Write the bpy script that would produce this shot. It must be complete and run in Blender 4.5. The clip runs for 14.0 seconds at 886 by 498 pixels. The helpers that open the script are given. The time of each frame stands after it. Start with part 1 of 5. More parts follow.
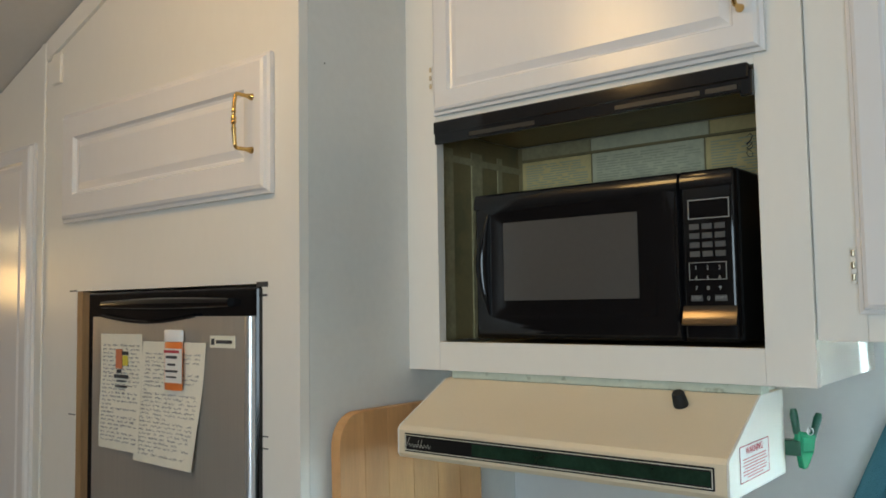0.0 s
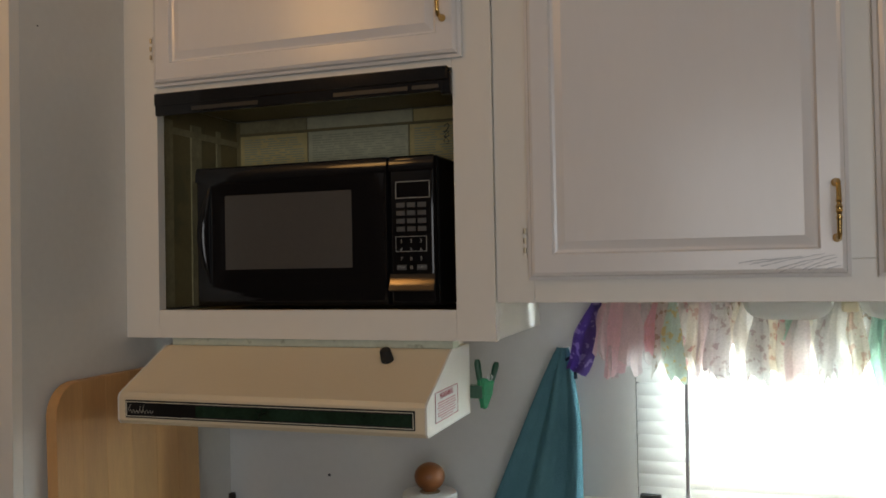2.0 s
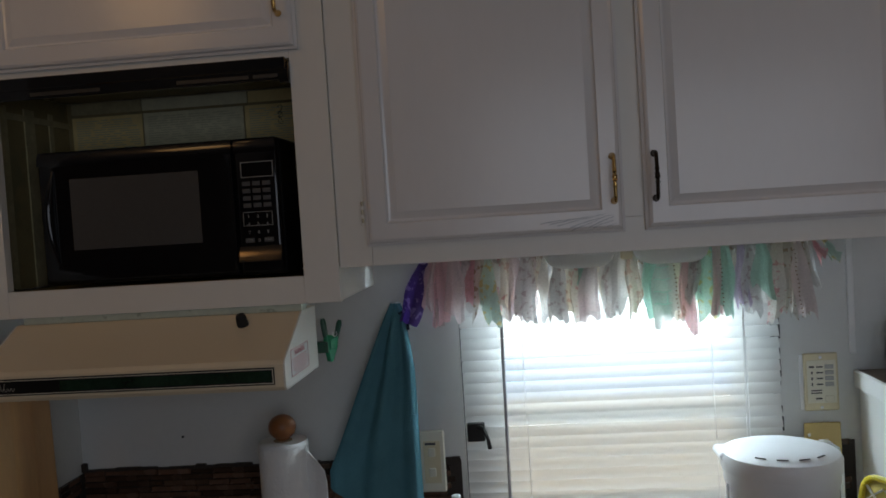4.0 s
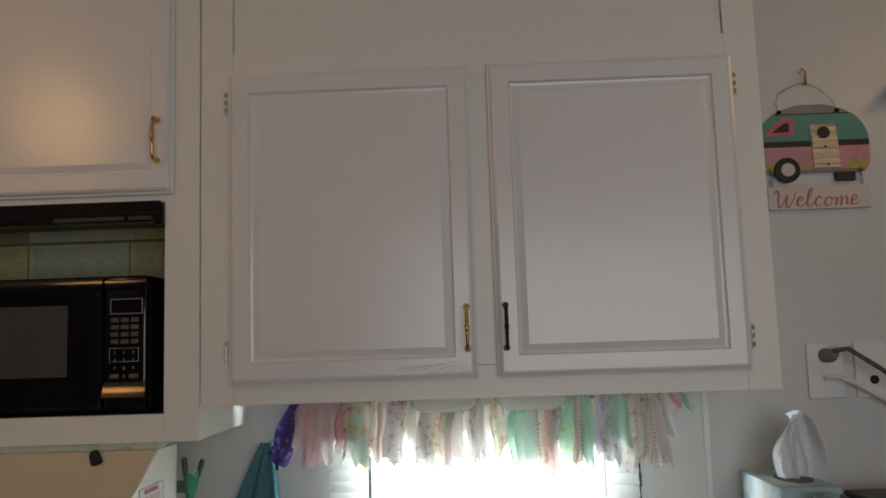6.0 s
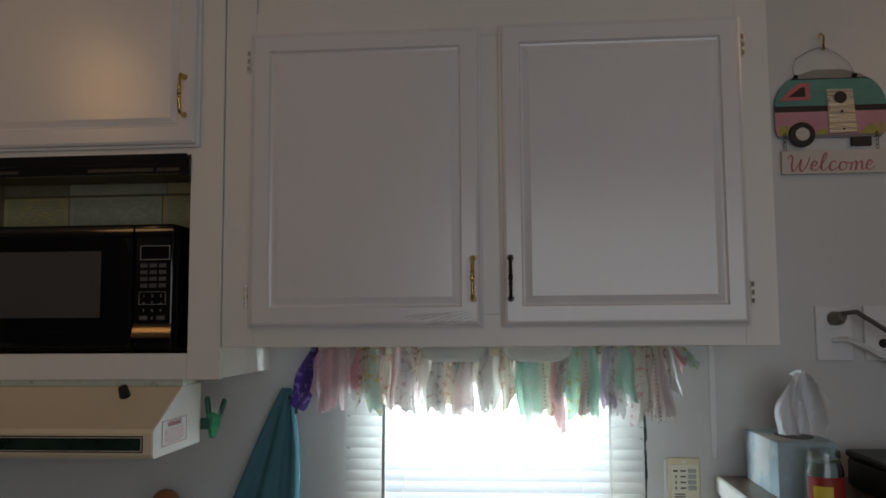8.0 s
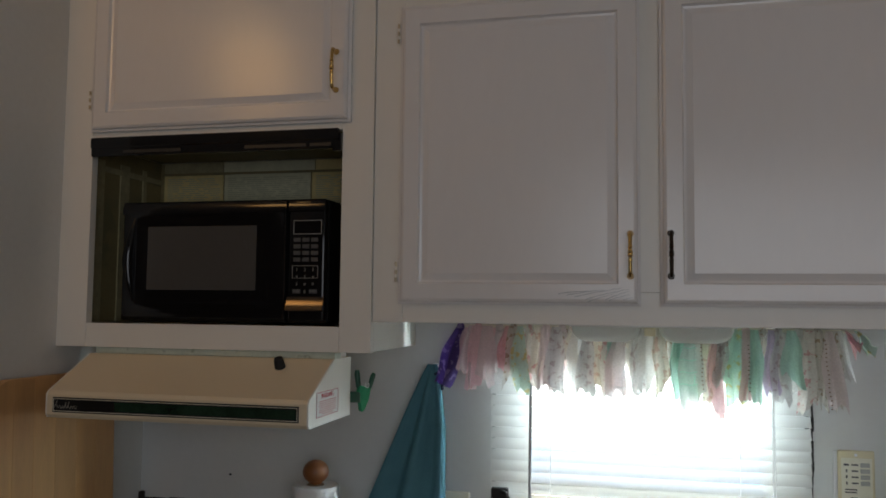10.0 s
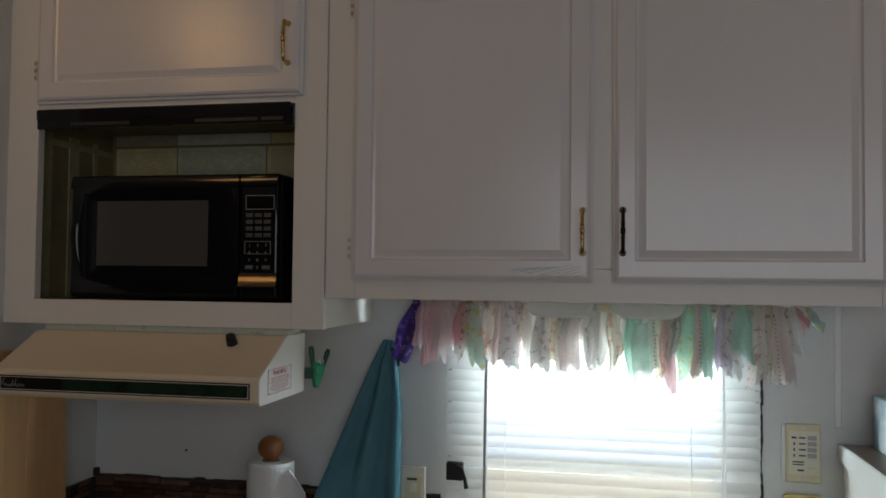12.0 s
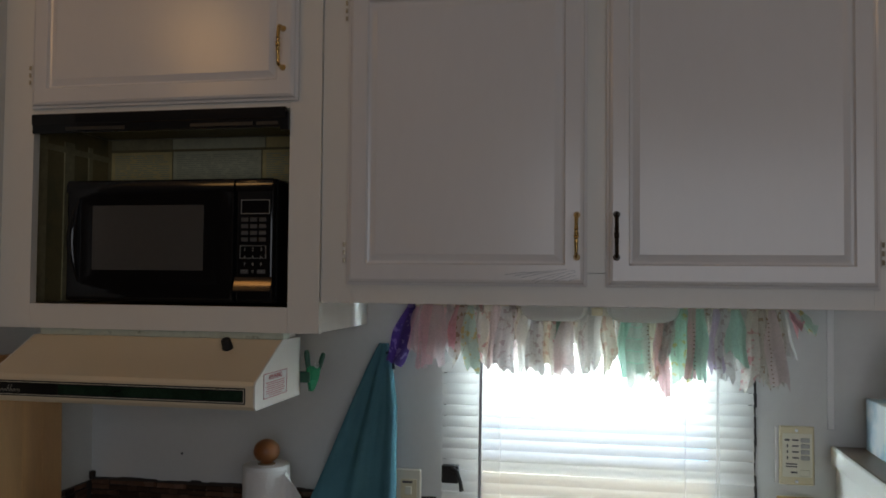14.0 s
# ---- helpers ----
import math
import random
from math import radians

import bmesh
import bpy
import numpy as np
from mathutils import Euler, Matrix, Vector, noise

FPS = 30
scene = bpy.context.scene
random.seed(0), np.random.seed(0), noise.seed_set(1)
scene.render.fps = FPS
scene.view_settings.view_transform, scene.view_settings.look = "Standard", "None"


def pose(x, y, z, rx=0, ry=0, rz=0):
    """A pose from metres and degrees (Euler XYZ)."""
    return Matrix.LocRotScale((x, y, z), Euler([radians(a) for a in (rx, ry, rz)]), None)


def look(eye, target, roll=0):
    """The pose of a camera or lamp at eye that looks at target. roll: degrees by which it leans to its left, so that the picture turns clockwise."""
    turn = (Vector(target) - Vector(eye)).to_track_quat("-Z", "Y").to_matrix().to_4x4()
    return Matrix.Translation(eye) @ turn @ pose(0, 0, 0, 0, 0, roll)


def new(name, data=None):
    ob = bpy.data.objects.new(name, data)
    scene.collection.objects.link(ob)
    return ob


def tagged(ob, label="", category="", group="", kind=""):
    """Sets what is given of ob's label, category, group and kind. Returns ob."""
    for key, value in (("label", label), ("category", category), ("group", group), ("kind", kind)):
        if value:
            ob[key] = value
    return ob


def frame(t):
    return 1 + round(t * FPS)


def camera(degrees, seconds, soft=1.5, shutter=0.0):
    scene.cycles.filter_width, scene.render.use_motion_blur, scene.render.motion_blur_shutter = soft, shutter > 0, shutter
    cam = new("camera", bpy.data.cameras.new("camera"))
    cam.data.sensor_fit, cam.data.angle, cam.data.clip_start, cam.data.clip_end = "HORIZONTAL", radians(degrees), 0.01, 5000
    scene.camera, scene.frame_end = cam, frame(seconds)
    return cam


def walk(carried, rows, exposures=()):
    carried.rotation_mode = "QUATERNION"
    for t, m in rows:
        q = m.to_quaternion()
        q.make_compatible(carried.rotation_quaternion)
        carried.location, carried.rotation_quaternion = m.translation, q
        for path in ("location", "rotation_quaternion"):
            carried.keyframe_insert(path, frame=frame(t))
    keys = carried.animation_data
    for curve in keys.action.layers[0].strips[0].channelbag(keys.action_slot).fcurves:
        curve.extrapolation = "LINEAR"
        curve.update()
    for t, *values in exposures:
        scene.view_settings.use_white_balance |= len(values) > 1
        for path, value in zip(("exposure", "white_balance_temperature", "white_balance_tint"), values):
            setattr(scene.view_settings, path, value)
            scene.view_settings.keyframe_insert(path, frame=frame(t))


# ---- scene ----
cam = camera(56.3, 14.0, soft=1.7)
PATH = [
    (0, (0.311, -1.508, 1.621), (-0.943, 0.044, 1.754), -0.9),
    (0.5, (0.341, -1.516, 1.602), (-0.91, 0.043, 1.668), -0.0),
    (1, (0.387, -1.532, 1.615), (-0.785, 0.088, 1.652), 0.7),
    (1.5, (0.388, -1.567, 1.607), (-0.561, 0.192, 1.663), 1.0),
    (2, (0.343, -1.632, 1.628), (-0.289, 0.265, 1.665), -1.1),
    (2.5, (0.341, -1.618, 1.611), (-0.263, 0.288, 1.64), -1.8),
    (3, (0.351, -1.624, 1.635), (-0.237, 0.287, 1.665), -4.4),
    (3.5, (0.341, -1.742, 1.638), (-0.198, 0.184, 1.66), -4.6),
    (4, (0.338, -1.829, 1.646), (0.145, 0.16, 1.568), -3.6),
    (4.2, (0.363, -1.842, 1.651), (0.215, 0.151, 1.57), -2.2),
    (6.3, (0.514, -1.884, 1.668), (0.466, 0.099, 1.917), -1.9),
    (6.5, (0.526, -1.877, 1.677), (0.469, 0.11, 1.901), -1.9),
    (7, (0.56, -1.896, 1.642), (0.419, 0.086, 1.868), -1.6),
    (7.5, (0.554, -1.948, 1.604), (0.388, 0.038, 1.781), -0.8),
    (8, (0.58, -1.939, 1.607), (0.41, 0.045, 1.788), -0.4),
    (8.5, (0.566, -1.917, 1.609), (0.31, 0.057, 1.8), -0.4),
    (9, (0.521, -1.907, 1.615), (0.09, 0.039, 1.779), 0.1),
    (9.2, (0.517, -1.914, 1.607), (0.061, 0.027, 1.76), 0.2),
    (11.5, (0.529, -1.884, 1.594), (0.09, 0.064, 1.707), 1.4),
    (12, (0.552, -1.889, 1.607), (0.155, 0.07, 1.676), 0.6),
    (12.5, (0.541, -1.897, 1.615), (0.162, 0.066, 1.666), 0.3),
    (13, (0.558, -1.892, 1.616), (0.166, 0.069, 1.665), 0.3),
    (13.5, (0.561, -1.891, 1.617), (0.16, 0.068, 1.671), 0.4),
    (14, (0.555, -1.895, 1.616), (0.168, 0.066, 1.684), 0.5),
]
EXPOSURES = [(0.0, 0.28, 7200, -3), (0.5, 0.30, 7500, 2), (1.0, 0.32, 7900, 8), (1.5, -0.08, 8750, 10), (2.0, -0.80, 9150, 12), (2.5, -1.50, 9150, 13), (3.0, -1.36, 9150, 12), (3.5, -1.24, 8950, 12), (4.0, -1.96, 7800, 13), (4.2, -2.1, 7700, 12),
             (6.3, -0.88, 8850, 12), (6.5, -0.84, 8850, 12), (7.0, -1.08, 8550, 12), (7.5, -1.52, 8250, 11), (8.0, -1.60, 8250, 12), (9.0, -1.44, 8400, 12), (11.5, -1.56, 8300, 12), (12.5, -1.69, 8300, 13), (14.0, -1.76, 8300, 13)]
walk(cam, [(t, look(eye, target, roll)) for t, eye, target, roll in PATH], EXPOSURES)

# ---- world and light ----
world = bpy.data.worlds.new("world")
scene.world = world
world.use_nodes = True
_nt = world.node_tree
_sky = _nt.nodes.new("ShaderNodeTexSky")
_sky.sky_type = "NISHITA"
_sky.sun_disc = False
_sky.sun_elevation = radians(48)
_sky.sun_rotation = radians(20)
_nt.links.new(_sky.outputs[0], _nt.nodes["Background"].inputs[0])
_nt.nodes["Background"].inputs[1].default_value = 0.12


def lamp(name, kind, m, energy, color, **kw):
    d = bpy.data.lights.new(name, kind)
    d.energy, d.color = energy, color
    if "size" in kw:
        d.shape, d.size, d.size_y = "RECTANGLE", kw["size"][0], kw["size"][1]
    if "radius" in kw:
        d.shadow_soft_size = kw["radius"]
    if "angle" in kw:
        d.angle = kw["angle"]
    ob = new(name, d)
    ob.matrix_world = m
    return ob


lamp("sun", "SUN", look((1.5, 4.0, 5.0), (0.6, 0, 0.6)), 5.0, (1.0, 0.94, 0.85), angle=radians(0.5))
# daylight in the kitchen window's opening and in the window of the wall opposite
lamp("window_daylight", "AREA", look((0.526, 0.11, 1.405), (0.526, -2.0, 1.385)), 78.0, (0.50, 0.75, 1.0), size=(0.48, 0.20))
lamp("room_daylight", "AREA", look((1.20, -3.46, 1.64), (1.20, 0.0, 1.60)), 46.0, (0.60, 0.74, 1.0), size=(2.1, 1.24))

SKY_GLOW = 12.0
# ---- materials ----


def mat(name, color, rough=0.5, metal=0.0, vary=0.06, scale=6.0, bump=0.05, fine=120.0, stretch=None, spec=0.5, transmission=0.0, rand=0.0, coat=0.0, stain=None, gloss=(0.06, 0.08)):
    """A principled surface with broad variation, fine grain and relief."""
    m = bpy.data.materials.new(name)
    m.use_nodes = True
    nt = m.node_tree
    b = nt.nodes["Principled BSDF"]
    b.inputs["Metallic"].default_value = metal
    b.inputs["Specular IOR Level"].default_value = spec
    b.inputs["Transmission Weight"].default_value = transmission
    b.inputs["Coat Weight"].default_value = coat
    co = nt.nodes.new("ShaderNodeTexCoord")
    mp = nt.nodes.new("ShaderNodeMapping")
    if stretch:
        mp.inputs["Scale"].default_value = stretch
    nt.links.new(co.outputs["Object"], mp.inputs[0])
    big, small = nt.nodes.new("ShaderNodeTexNoise"), nt.nodes.new("ShaderNodeTexNoise")
    big.inputs["Scale"].default_value, small.inputs["Scale"].default_value = scale, fine
    big.inputs["Detail"].default_value, small.inputs["Detail"].default_value = 5, 3
    for n in (big, small):
        nt.links.new(mp.outputs[0], n.inputs["Vector"])
    r = nt.nodes.new("ShaderNodeMapRange")
    r.inputs[1].default_value, r.inputs[2].default_value = 0.3, 0.7
    r.inputs[3].default_value, r.inputs[4].default_value = 1 - vary, 1 + vary
    add = nt.nodes.new("ShaderNodeMath")
    add.operation = "MULTIPLY_ADD"
    add.inputs[1].default_value = 0.35
    nt.links.new(small.outputs["Fac"], add.inputs[0])
    mul = nt.nodes.new("ShaderNodeMath")
    mul.operation = "MULTIPLY"
    mul.inputs[1].default_value = 0.65
    nt.links.new(big.outputs["Fac"], mul.inputs[0])
    nt.links.new(mul.outputs[0], add.inputs[2])
    nt.links.new(add.outputs[0], r.inputs[0])
    hsv = nt.nodes.new("ShaderNodeHueSaturation")
    hsv.inputs["Color"].default_value = (*color, 1)
    val = r.outputs[0]
    if rand:
        oi = nt.nodes.new("ShaderNodeObjectInfo")
        rr = nt.nodes.new("ShaderNodeMapRange")
        rr.inputs[3].default_value, rr.inputs[4].default_value = 1 - rand, 1 + rand
        nt.links.new(oi.outputs["Random"], rr.inputs[0])
        mm = nt.nodes.new("ShaderNodeMath")
        mm.operation = "MULTIPLY"
        nt.links.new(val, mm.inputs[0])
        nt.links.new(rr.outputs[0], mm.inputs[1])
        val = mm.outputs[0]
    nt.links.new(val, hsv.inputs["Value"])
    out = hsv.outputs[0]
    if stain:
        st = nt.nodes.new("ShaderNodeTexNoise")
        st.inputs["Scale"].default_value, st.inputs["Detail"].default_value = stain[1], 6
        nt.links.new(mp.outputs[0], st.inputs["Vector"])
        sr = nt.nodes.new("ShaderNodeMapRange")
        sr.inputs[1].default_value, sr.inputs[2].default_value, sr.inputs[4].default_value = stain[2], stain[2] + 0.12, stain[3]
        nt.links.new(st.outputs["Fac"], sr.inputs[0])
        mix = nt.nodes.new("ShaderNodeMix")
        mix.data_type = "RGBA"
        mix.inputs[7].default_value = (*stain[0], 1)
        nt.links.new(sr.outputs[0], mix.inputs[0])
        nt.links.new(out, mix.inputs[6])
        out = mix.outputs[2]
    nt.links.new(out, b.inputs["Base Color"])
    rg = nt.nodes.new("ShaderNodeMapRange")
    rg.inputs[3].default_value, rg.inputs[4].default_value = max(rough - gloss[0], 0.02), min(rough + gloss[1], 1)
    nt.links.new(big.outputs["Fac"], rg.inputs[0])
    nt.links.new(rg.outputs[0], b.inputs["Roughness"])
    if bump:
        bp = nt.nodes.new("ShaderNodeBump")
        bp.inputs["Strength"].default_value, bp.inputs["Distance"].default_value = bump, 0.004
        nt.links.new(small.outputs["Fac"], bp.inputs["Height"])
        nt.links.new(bp.outputs[0], b.inputs["Normal"])
    return m


def cloth(name, color, through_light=0.5, pattern=None, sheer=0.0, grain=0.2):
    """Thin fabric that lets part of the light through; pattern: a second colour printed in spots."""
    m = bpy.data.materials.new(name)
    m.use_nodes = True
    nt = m.node_tree
    nt.nodes.remove(nt.nodes["Principled BSDF"])
    d, t, mx = nt.nodes.new("ShaderNodeBsdfDiffuse"), nt.nodes.new("ShaderNodeBsdfTranslucent"), nt.nodes.new("ShaderNodeMixShader")
    co = nt.nodes.new("ShaderNodeTexCoord")
    n = nt.nodes.new("ShaderNodeTexNoise")
    n.inputs["Scale"].default_value, n.inputs["Detail"].default_value = 260, 2
    nt.links.new(co.outputs["Object"], n.inputs["Vector"])
    r = nt.nodes.new("ShaderNodeMapRange")
    r.inputs[3].default_value, r.inputs[4].default_value = 1 - grain, 1 + grain
    nt.links.new(n.outputs["Fac"], r.inputs[0])
    hsv = nt.nodes.new("ShaderNodeHueSaturation")
    hsv.inputs["Color"].default_value = (*color, 1)
    if pattern:
        v = nt.nodes.new("ShaderNodeTexNoise")
        v.inputs["Scale"].default_value, v.inputs["Detail"].default_value = 70, 3
        nt.links.new(co.outputs["Object"], v.inputs["Vector"])
        vr = nt.nodes.new("ShaderNodeMapRange")
        vr.inputs[1].default_value, vr.inputs[2].default_value = 0.56, 0.60
        nt.links.new(v.outputs["Fac"], vr.inputs[0])
        mix = nt.nodes.new("ShaderNodeMix")
        mix.data_type = "RGBA"
        mix.inputs[6].default_value, mix.inputs[7].default_value = (*color, 1), (*pattern, 1)
        nt.links.new(vr.outputs[0], mix.inputs[0])
        nt.links.new(mix.outputs[2], hsv.inputs["Color"])
    nt.links.new(r.outputs[0], hsv.inputs["Value"])
    for s in (d, t):
        nt.links.new(hsv.outputs[0], s.inputs["Color"])
    mx.inputs[0].default_value = through_light
    nt.links.new(d.outputs[0], mx.inputs[1])
    nt.links.new(t.outputs[0], mx.inputs[2])
    out = mx.outputs[0]
    if sheer:
        tr, m2 = nt.nodes.new("ShaderNodeBsdfTransparent"), nt.nodes.new("ShaderNodeMixShader")
        m2.inputs[0].default_value = sheer
        nt.links.new(out, m2.inputs[1])
        nt.links.new(tr.outputs[0], m2.inputs[2])
        out = m2.outputs[0]
    nt.links.new(out, nt.nodes["Material Output"].inputs["Surface"])
    return m


def glow(name, color, strength):
    m = bpy.data.materials.new(name)
    m.use_nodes = True
    nt = m.node_tree
    nt.nodes.remove(nt.nodes["Principled BSDF"])
    e = nt.nodes.new("ShaderNodeEmission")
    e.inputs[0].default_value, e.inputs[1].default_value = (*color, 1), strength
    nt.links.new(e.outputs[0], nt.nodes["Material Output"].inputs["Surface"])
    return m


PAINT = mat("white_cabinet_paint", (0.80, 0.77, 0.71), 0.36, vary=0.02, scale=3, spec=0.6, bump=0.015, fine=70, stretch=(1, 1, 0.4), gloss=(0.0, 0.02))
PAINT_DOOR = mat("white_door_paint", (0.79, 0.765, 0.75), 0.22, vary=0.02, scale=4, bump=0.012, fine=70, stretch=(1, 1, 0.3), spec=0.7, gloss=(0.0, 0.02))
WALLPAINT = mat("grey_white_wall_paint", (0.66, 0.67, 0.66), 0.33, vary=0.04, scale=2.5, bump=0.03, fine=60, gloss=(0.0, 0.05))
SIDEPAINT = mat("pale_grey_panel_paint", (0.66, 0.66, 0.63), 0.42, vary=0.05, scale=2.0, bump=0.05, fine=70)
UNSEEN_WALL = mat("unseen_wall_brown", (0.17, 0.115, 0.075), 0.5, vary=0.2, scale=5, stretch=(4, 4, 0.4))
CEILPAINT = mat("ceiling_panel", (0.62, 0.60, 0.57), 0.7, vary=0.04, bump=0.1, fine=60)
FLOORMAT = mat("vinyl_floor", (0.30, 0.22, 0.15), 0.45, vary=0.2, scale=4, stretch=(1, 8, 1))
ENAMEL = mat("almond_enamel", (0.74, 0.63, 0.46), 0.30, vary=0.025, scale=3, bump=0.02, fine=200)
BLACK_GLOSS = mat("black_gloss_plastic", (0.006, 0.006, 0.007), 0.09, vary=0.2, bump=0.0)
BLACK_SATIN = mat("black_satin_plastic", (0.009, 0.009, 0.009), 0.38, vary=0.2, bump=0.05, fine=300, spec=0.3)
SMOKED = mat("smoked_window", (0.075, 0.072, 0.068), 0.24, vary=0.06, bump=0.0)
BRASS = mat("polished_brass", (0.62, 0.40, 0.15), 0.20, metal=1, vary=0.15, scale=60, bump=0.05)
DARK_METAL = mat("dark_metal", (0.035, 0.026, 0.02), 0.28, metal=1, vary=0.2, scale=60, bump=0.05)
STEEL = mat("brushed_steel", (0.56, 0.53, 0.49), 0.42, metal=0.65, vary=0.08, scale=3, fine=260, bump=0.04, stretch=(1, 1, 0.02))
STEEL_EDGE = mat("steel_edge", (0.85, 0.86, 0.88), 0.28, metal=0.8, vary=0.05, fine=260, bump=0.03, stretch=(1, 1, 0.02))
GREY_PRINT = mat("grey_print", (0.075, 0.075, 0.075), 0.5, bump=0)
LIGHT_PRINT = mat("pale_print", (0.27, 0.27, 0.26), 0.5, bump=0)
INK = mat("dark_ink", (0.05, 0.05, 0.055), 0.7, bump=0)
PENCIL = mat("pen_ink", (0.30, 0.29, 0.31), 0.8, bump=0)
RED_INK = mat("red_ink", (0.48, 0.05, 0.07), 0.6, bump=0)
RED_FADED = mat("faded_red_ink", (0.55, 0.20, 0.20), 0.6, bump=0)
PAPER = mat("cream_paper", (0.80, 0.76, 0.64), 0.8, vary=0.05, scale=20, bump=0.1)
WHITE_PLASTIC = mat("white_plastic", (0.80, 0.80, 0.80), 0.30, vary=0.03, bump=0.02)
IVORY = mat("ivory_plastic", (0.72, 0.64, 0.44), 0.40, vary=0.05, bump=0.02)
IVORY_PALE = mat("pale_ivory", (0.78, 0.75, 0.63), 0.40, vary=0.04, bump=0.02)
TAN_PLATE = mat("aged_tan_plastic", (0.62, 0.45, 0.18), 0.42, vary=0.06, bump=0.02)
MAPLE = mat("maple_stave", (0.56, 0.30, 0.125), 0.45, vary=0.14, scale=5, fine=60, bump=0.05, stretch=(1, 6, 0.5), rand=0.06)
BALLWOOD = mat("stained_wood", (0.27, 0.095, 0.032), 0.35, vary=0.2, scale=14, bump=0.04, stretch=(1, 1, 0.3))
RAWWOOD = mat("raw_plywood_edge", (0.36, 0.22, 0.11), 0.7, vary=0.2, scale=20, bump=0.2, stretch=(3, 3, 0.3))
TILE = mat("brown_mosaic_tile", (0.085, 0.045, 0.03), 0.25, vary=0.35, scale=25, bump=0.05, rand=0.75)
GROUT = mat("dark_grout", (0.035, 0.025, 0.02), 0.85, vary=0.2, bump=0.3)
LINER = mat("printed_liner_board", (0.26, 0.205, 0.095), 0.55, vary=0.16, scale=9, bump=0.1, stain=((0.16, 0.15, 0.08), 14, 0.56, 0.6))
SLAT = cloth("blind_slat_vinyl", (0.88, 0.88, 0.86), 0.11, sheer=0.28, grain=0.02)
TEAL = mat("teal_terry", (0.085, 0.24, 0.29), 0.95, vary=0.14, scale=16, bump=0.9, fine=420, spec=0.1)
GREEN = mat("green_clip_plastic", (0.014, 0.30, 0.14), 0.25, vary=0.1, bump=0.0)
GREEN_DARK = mat("dark_green_grip", (0.005, 0.075, 0.04), 0.35, vary=0.1, bump=0.0)
GREEN_STRIP = mat("dark_green_strip", (0.014, 0.035, 0.022), 0.24, vary=0.5, scale=24, bump=0.04)
LAMINATE = mat("brown_laminate", (0.16, 0.105, 0.075), 0.35, vary=0.2, scale=10, bump=0.04)
PAPERTOWEL = mat("quilted_paper", (0.84, 0.84, 0.83), 0.95, vary=0.03, bump=0.5, fine=160, spec=0.1)
RUBBER = mat("black_rubber", (0.012, 0.012, 0.012), 0.7, bump=0.2)
CHIPPED = mat("chipped_green_white_paint", (0.55, 0.60, 0.50), 0.5, vary=0.1, scale=40, bump=0.4, stain=((0.20, 0.22, 0.15), 60, 0.57, 0.7))
CLEAR = mat("clear_glass", (0.9, 0.95, 0.92), 0.03, vary=0.01, bump=0, transmission=1.0)

# ---- building helpers ----


def box(bm, x0, x1, y0, y1, z0, z1, bevel=0.0, seg=1):
    r = bmesh.ops.create_cube(bm, size=1, matrix=Matrix.Translation(((x0 + x1) / 2, (y0 + y1) / 2, (z0 + z1) / 2)) @ Matrix.Diagonal((x1 - x0, y1 - y0, z1 - z0, 1)))
    if bevel:
        vs = set(r["verts"])
        es = [e for e in bm.edges if e.verts[0] in vs and e.verts[1] in vs]
        bmesh.ops.bevel(bm, geom=es, offset=bevel, segments=seg, affect="EDGES", profile=0.5)
    return bm


def boxes(*args, bevel=0.0):
    bm = bmesh.new()
    for a in args:
        box(bm, *a, bevel=bevel)
    return bm


def rings(bm, x0, x1, z0, z1, y, steps):
    """A panel on a wall that faces -y: rectangular rings, each inset and raised, the last one filled."""
    last = None
    for inset, rise in steps:
        a, b, c, d = x0 + inset, x1 - inset, z0 + inset, z1 - inset
        vs = [bm.verts.new((px, y - rise, pz)) for px, pz in ((a, c), (b, c), (b, d), (a, d))]
        if last:
            for i in range(4):
                j = (i + 1) % 4
                bm.faces.new((last[i], last[j], vs[j], vs[i]))
        last = vs
    bm.faces.new(last)
    return bm


def lathe(bm, prof, c=(0, 0, 0), n=24, axis="Z"):
    """A turned shape: (radius, height) pairs about an axis through c."""
    rows = []
    for r, h in prof:
        row = []
        for k in range(n):
            a = 2 * math.pi * k / n
            p = (r * math.cos(a), r * math.sin(a), h)
            if axis == "Y":
                p = (p[0], -p[2], p[1])
            elif axis == "X":
                p = (p[2], p[0], p[1])
            row.append(bm.verts.new((c[0] + p[0], c[1] + p[1], c[2] + p[2])))
        rows.append(row)
    for a, b in zip(rows, rows[1:]):
        for k in range(n):
            j = (k + 1) % n
            bm.faces.new((a[k], a[j], b[j], b[k]))
    bm.faces.new(rows[0][::-1])
    bm.faces.new(rows[-1])
    return bm


def tube(bm, pts, radii, n=10):
    """A round bar along points, with a radius at each (or one for all)."""
    pts = [Vector(p) for p in pts]
    if not hasattr(radii, "__len__"):
        radii = [radii] * len(pts)
    rows = []
    up = Vector((0.31, 0.17, 0.93))
    for i, p in enumerate(pts):
        d = (pts[min(i + 1, len(pts) - 1)] - pts[max(i - 1, 0)]).normalized()
        s = d.cross(up)
        if s.length < 0.05:
            s = d.cross(Vector((1, 0, 0)))
        s.normalize()
        u = s.cross(d)
        rows.append([bm.verts.new(p + radii[i] * (math.cos(2 * math.pi * k / n) * s + math.sin(2 * math.pi * k / n) * u)) for k in range(n)])
    for a, b in zip(rows, rows[1:]):
        for k in range(n):
            j = (k + 1) % n
            bm.faces.new((a[k], a[j], b[j], b[k]))
    bm.faces.new(rows[0][::-1])
    bm.faces.new(rows[-1])
    return bm


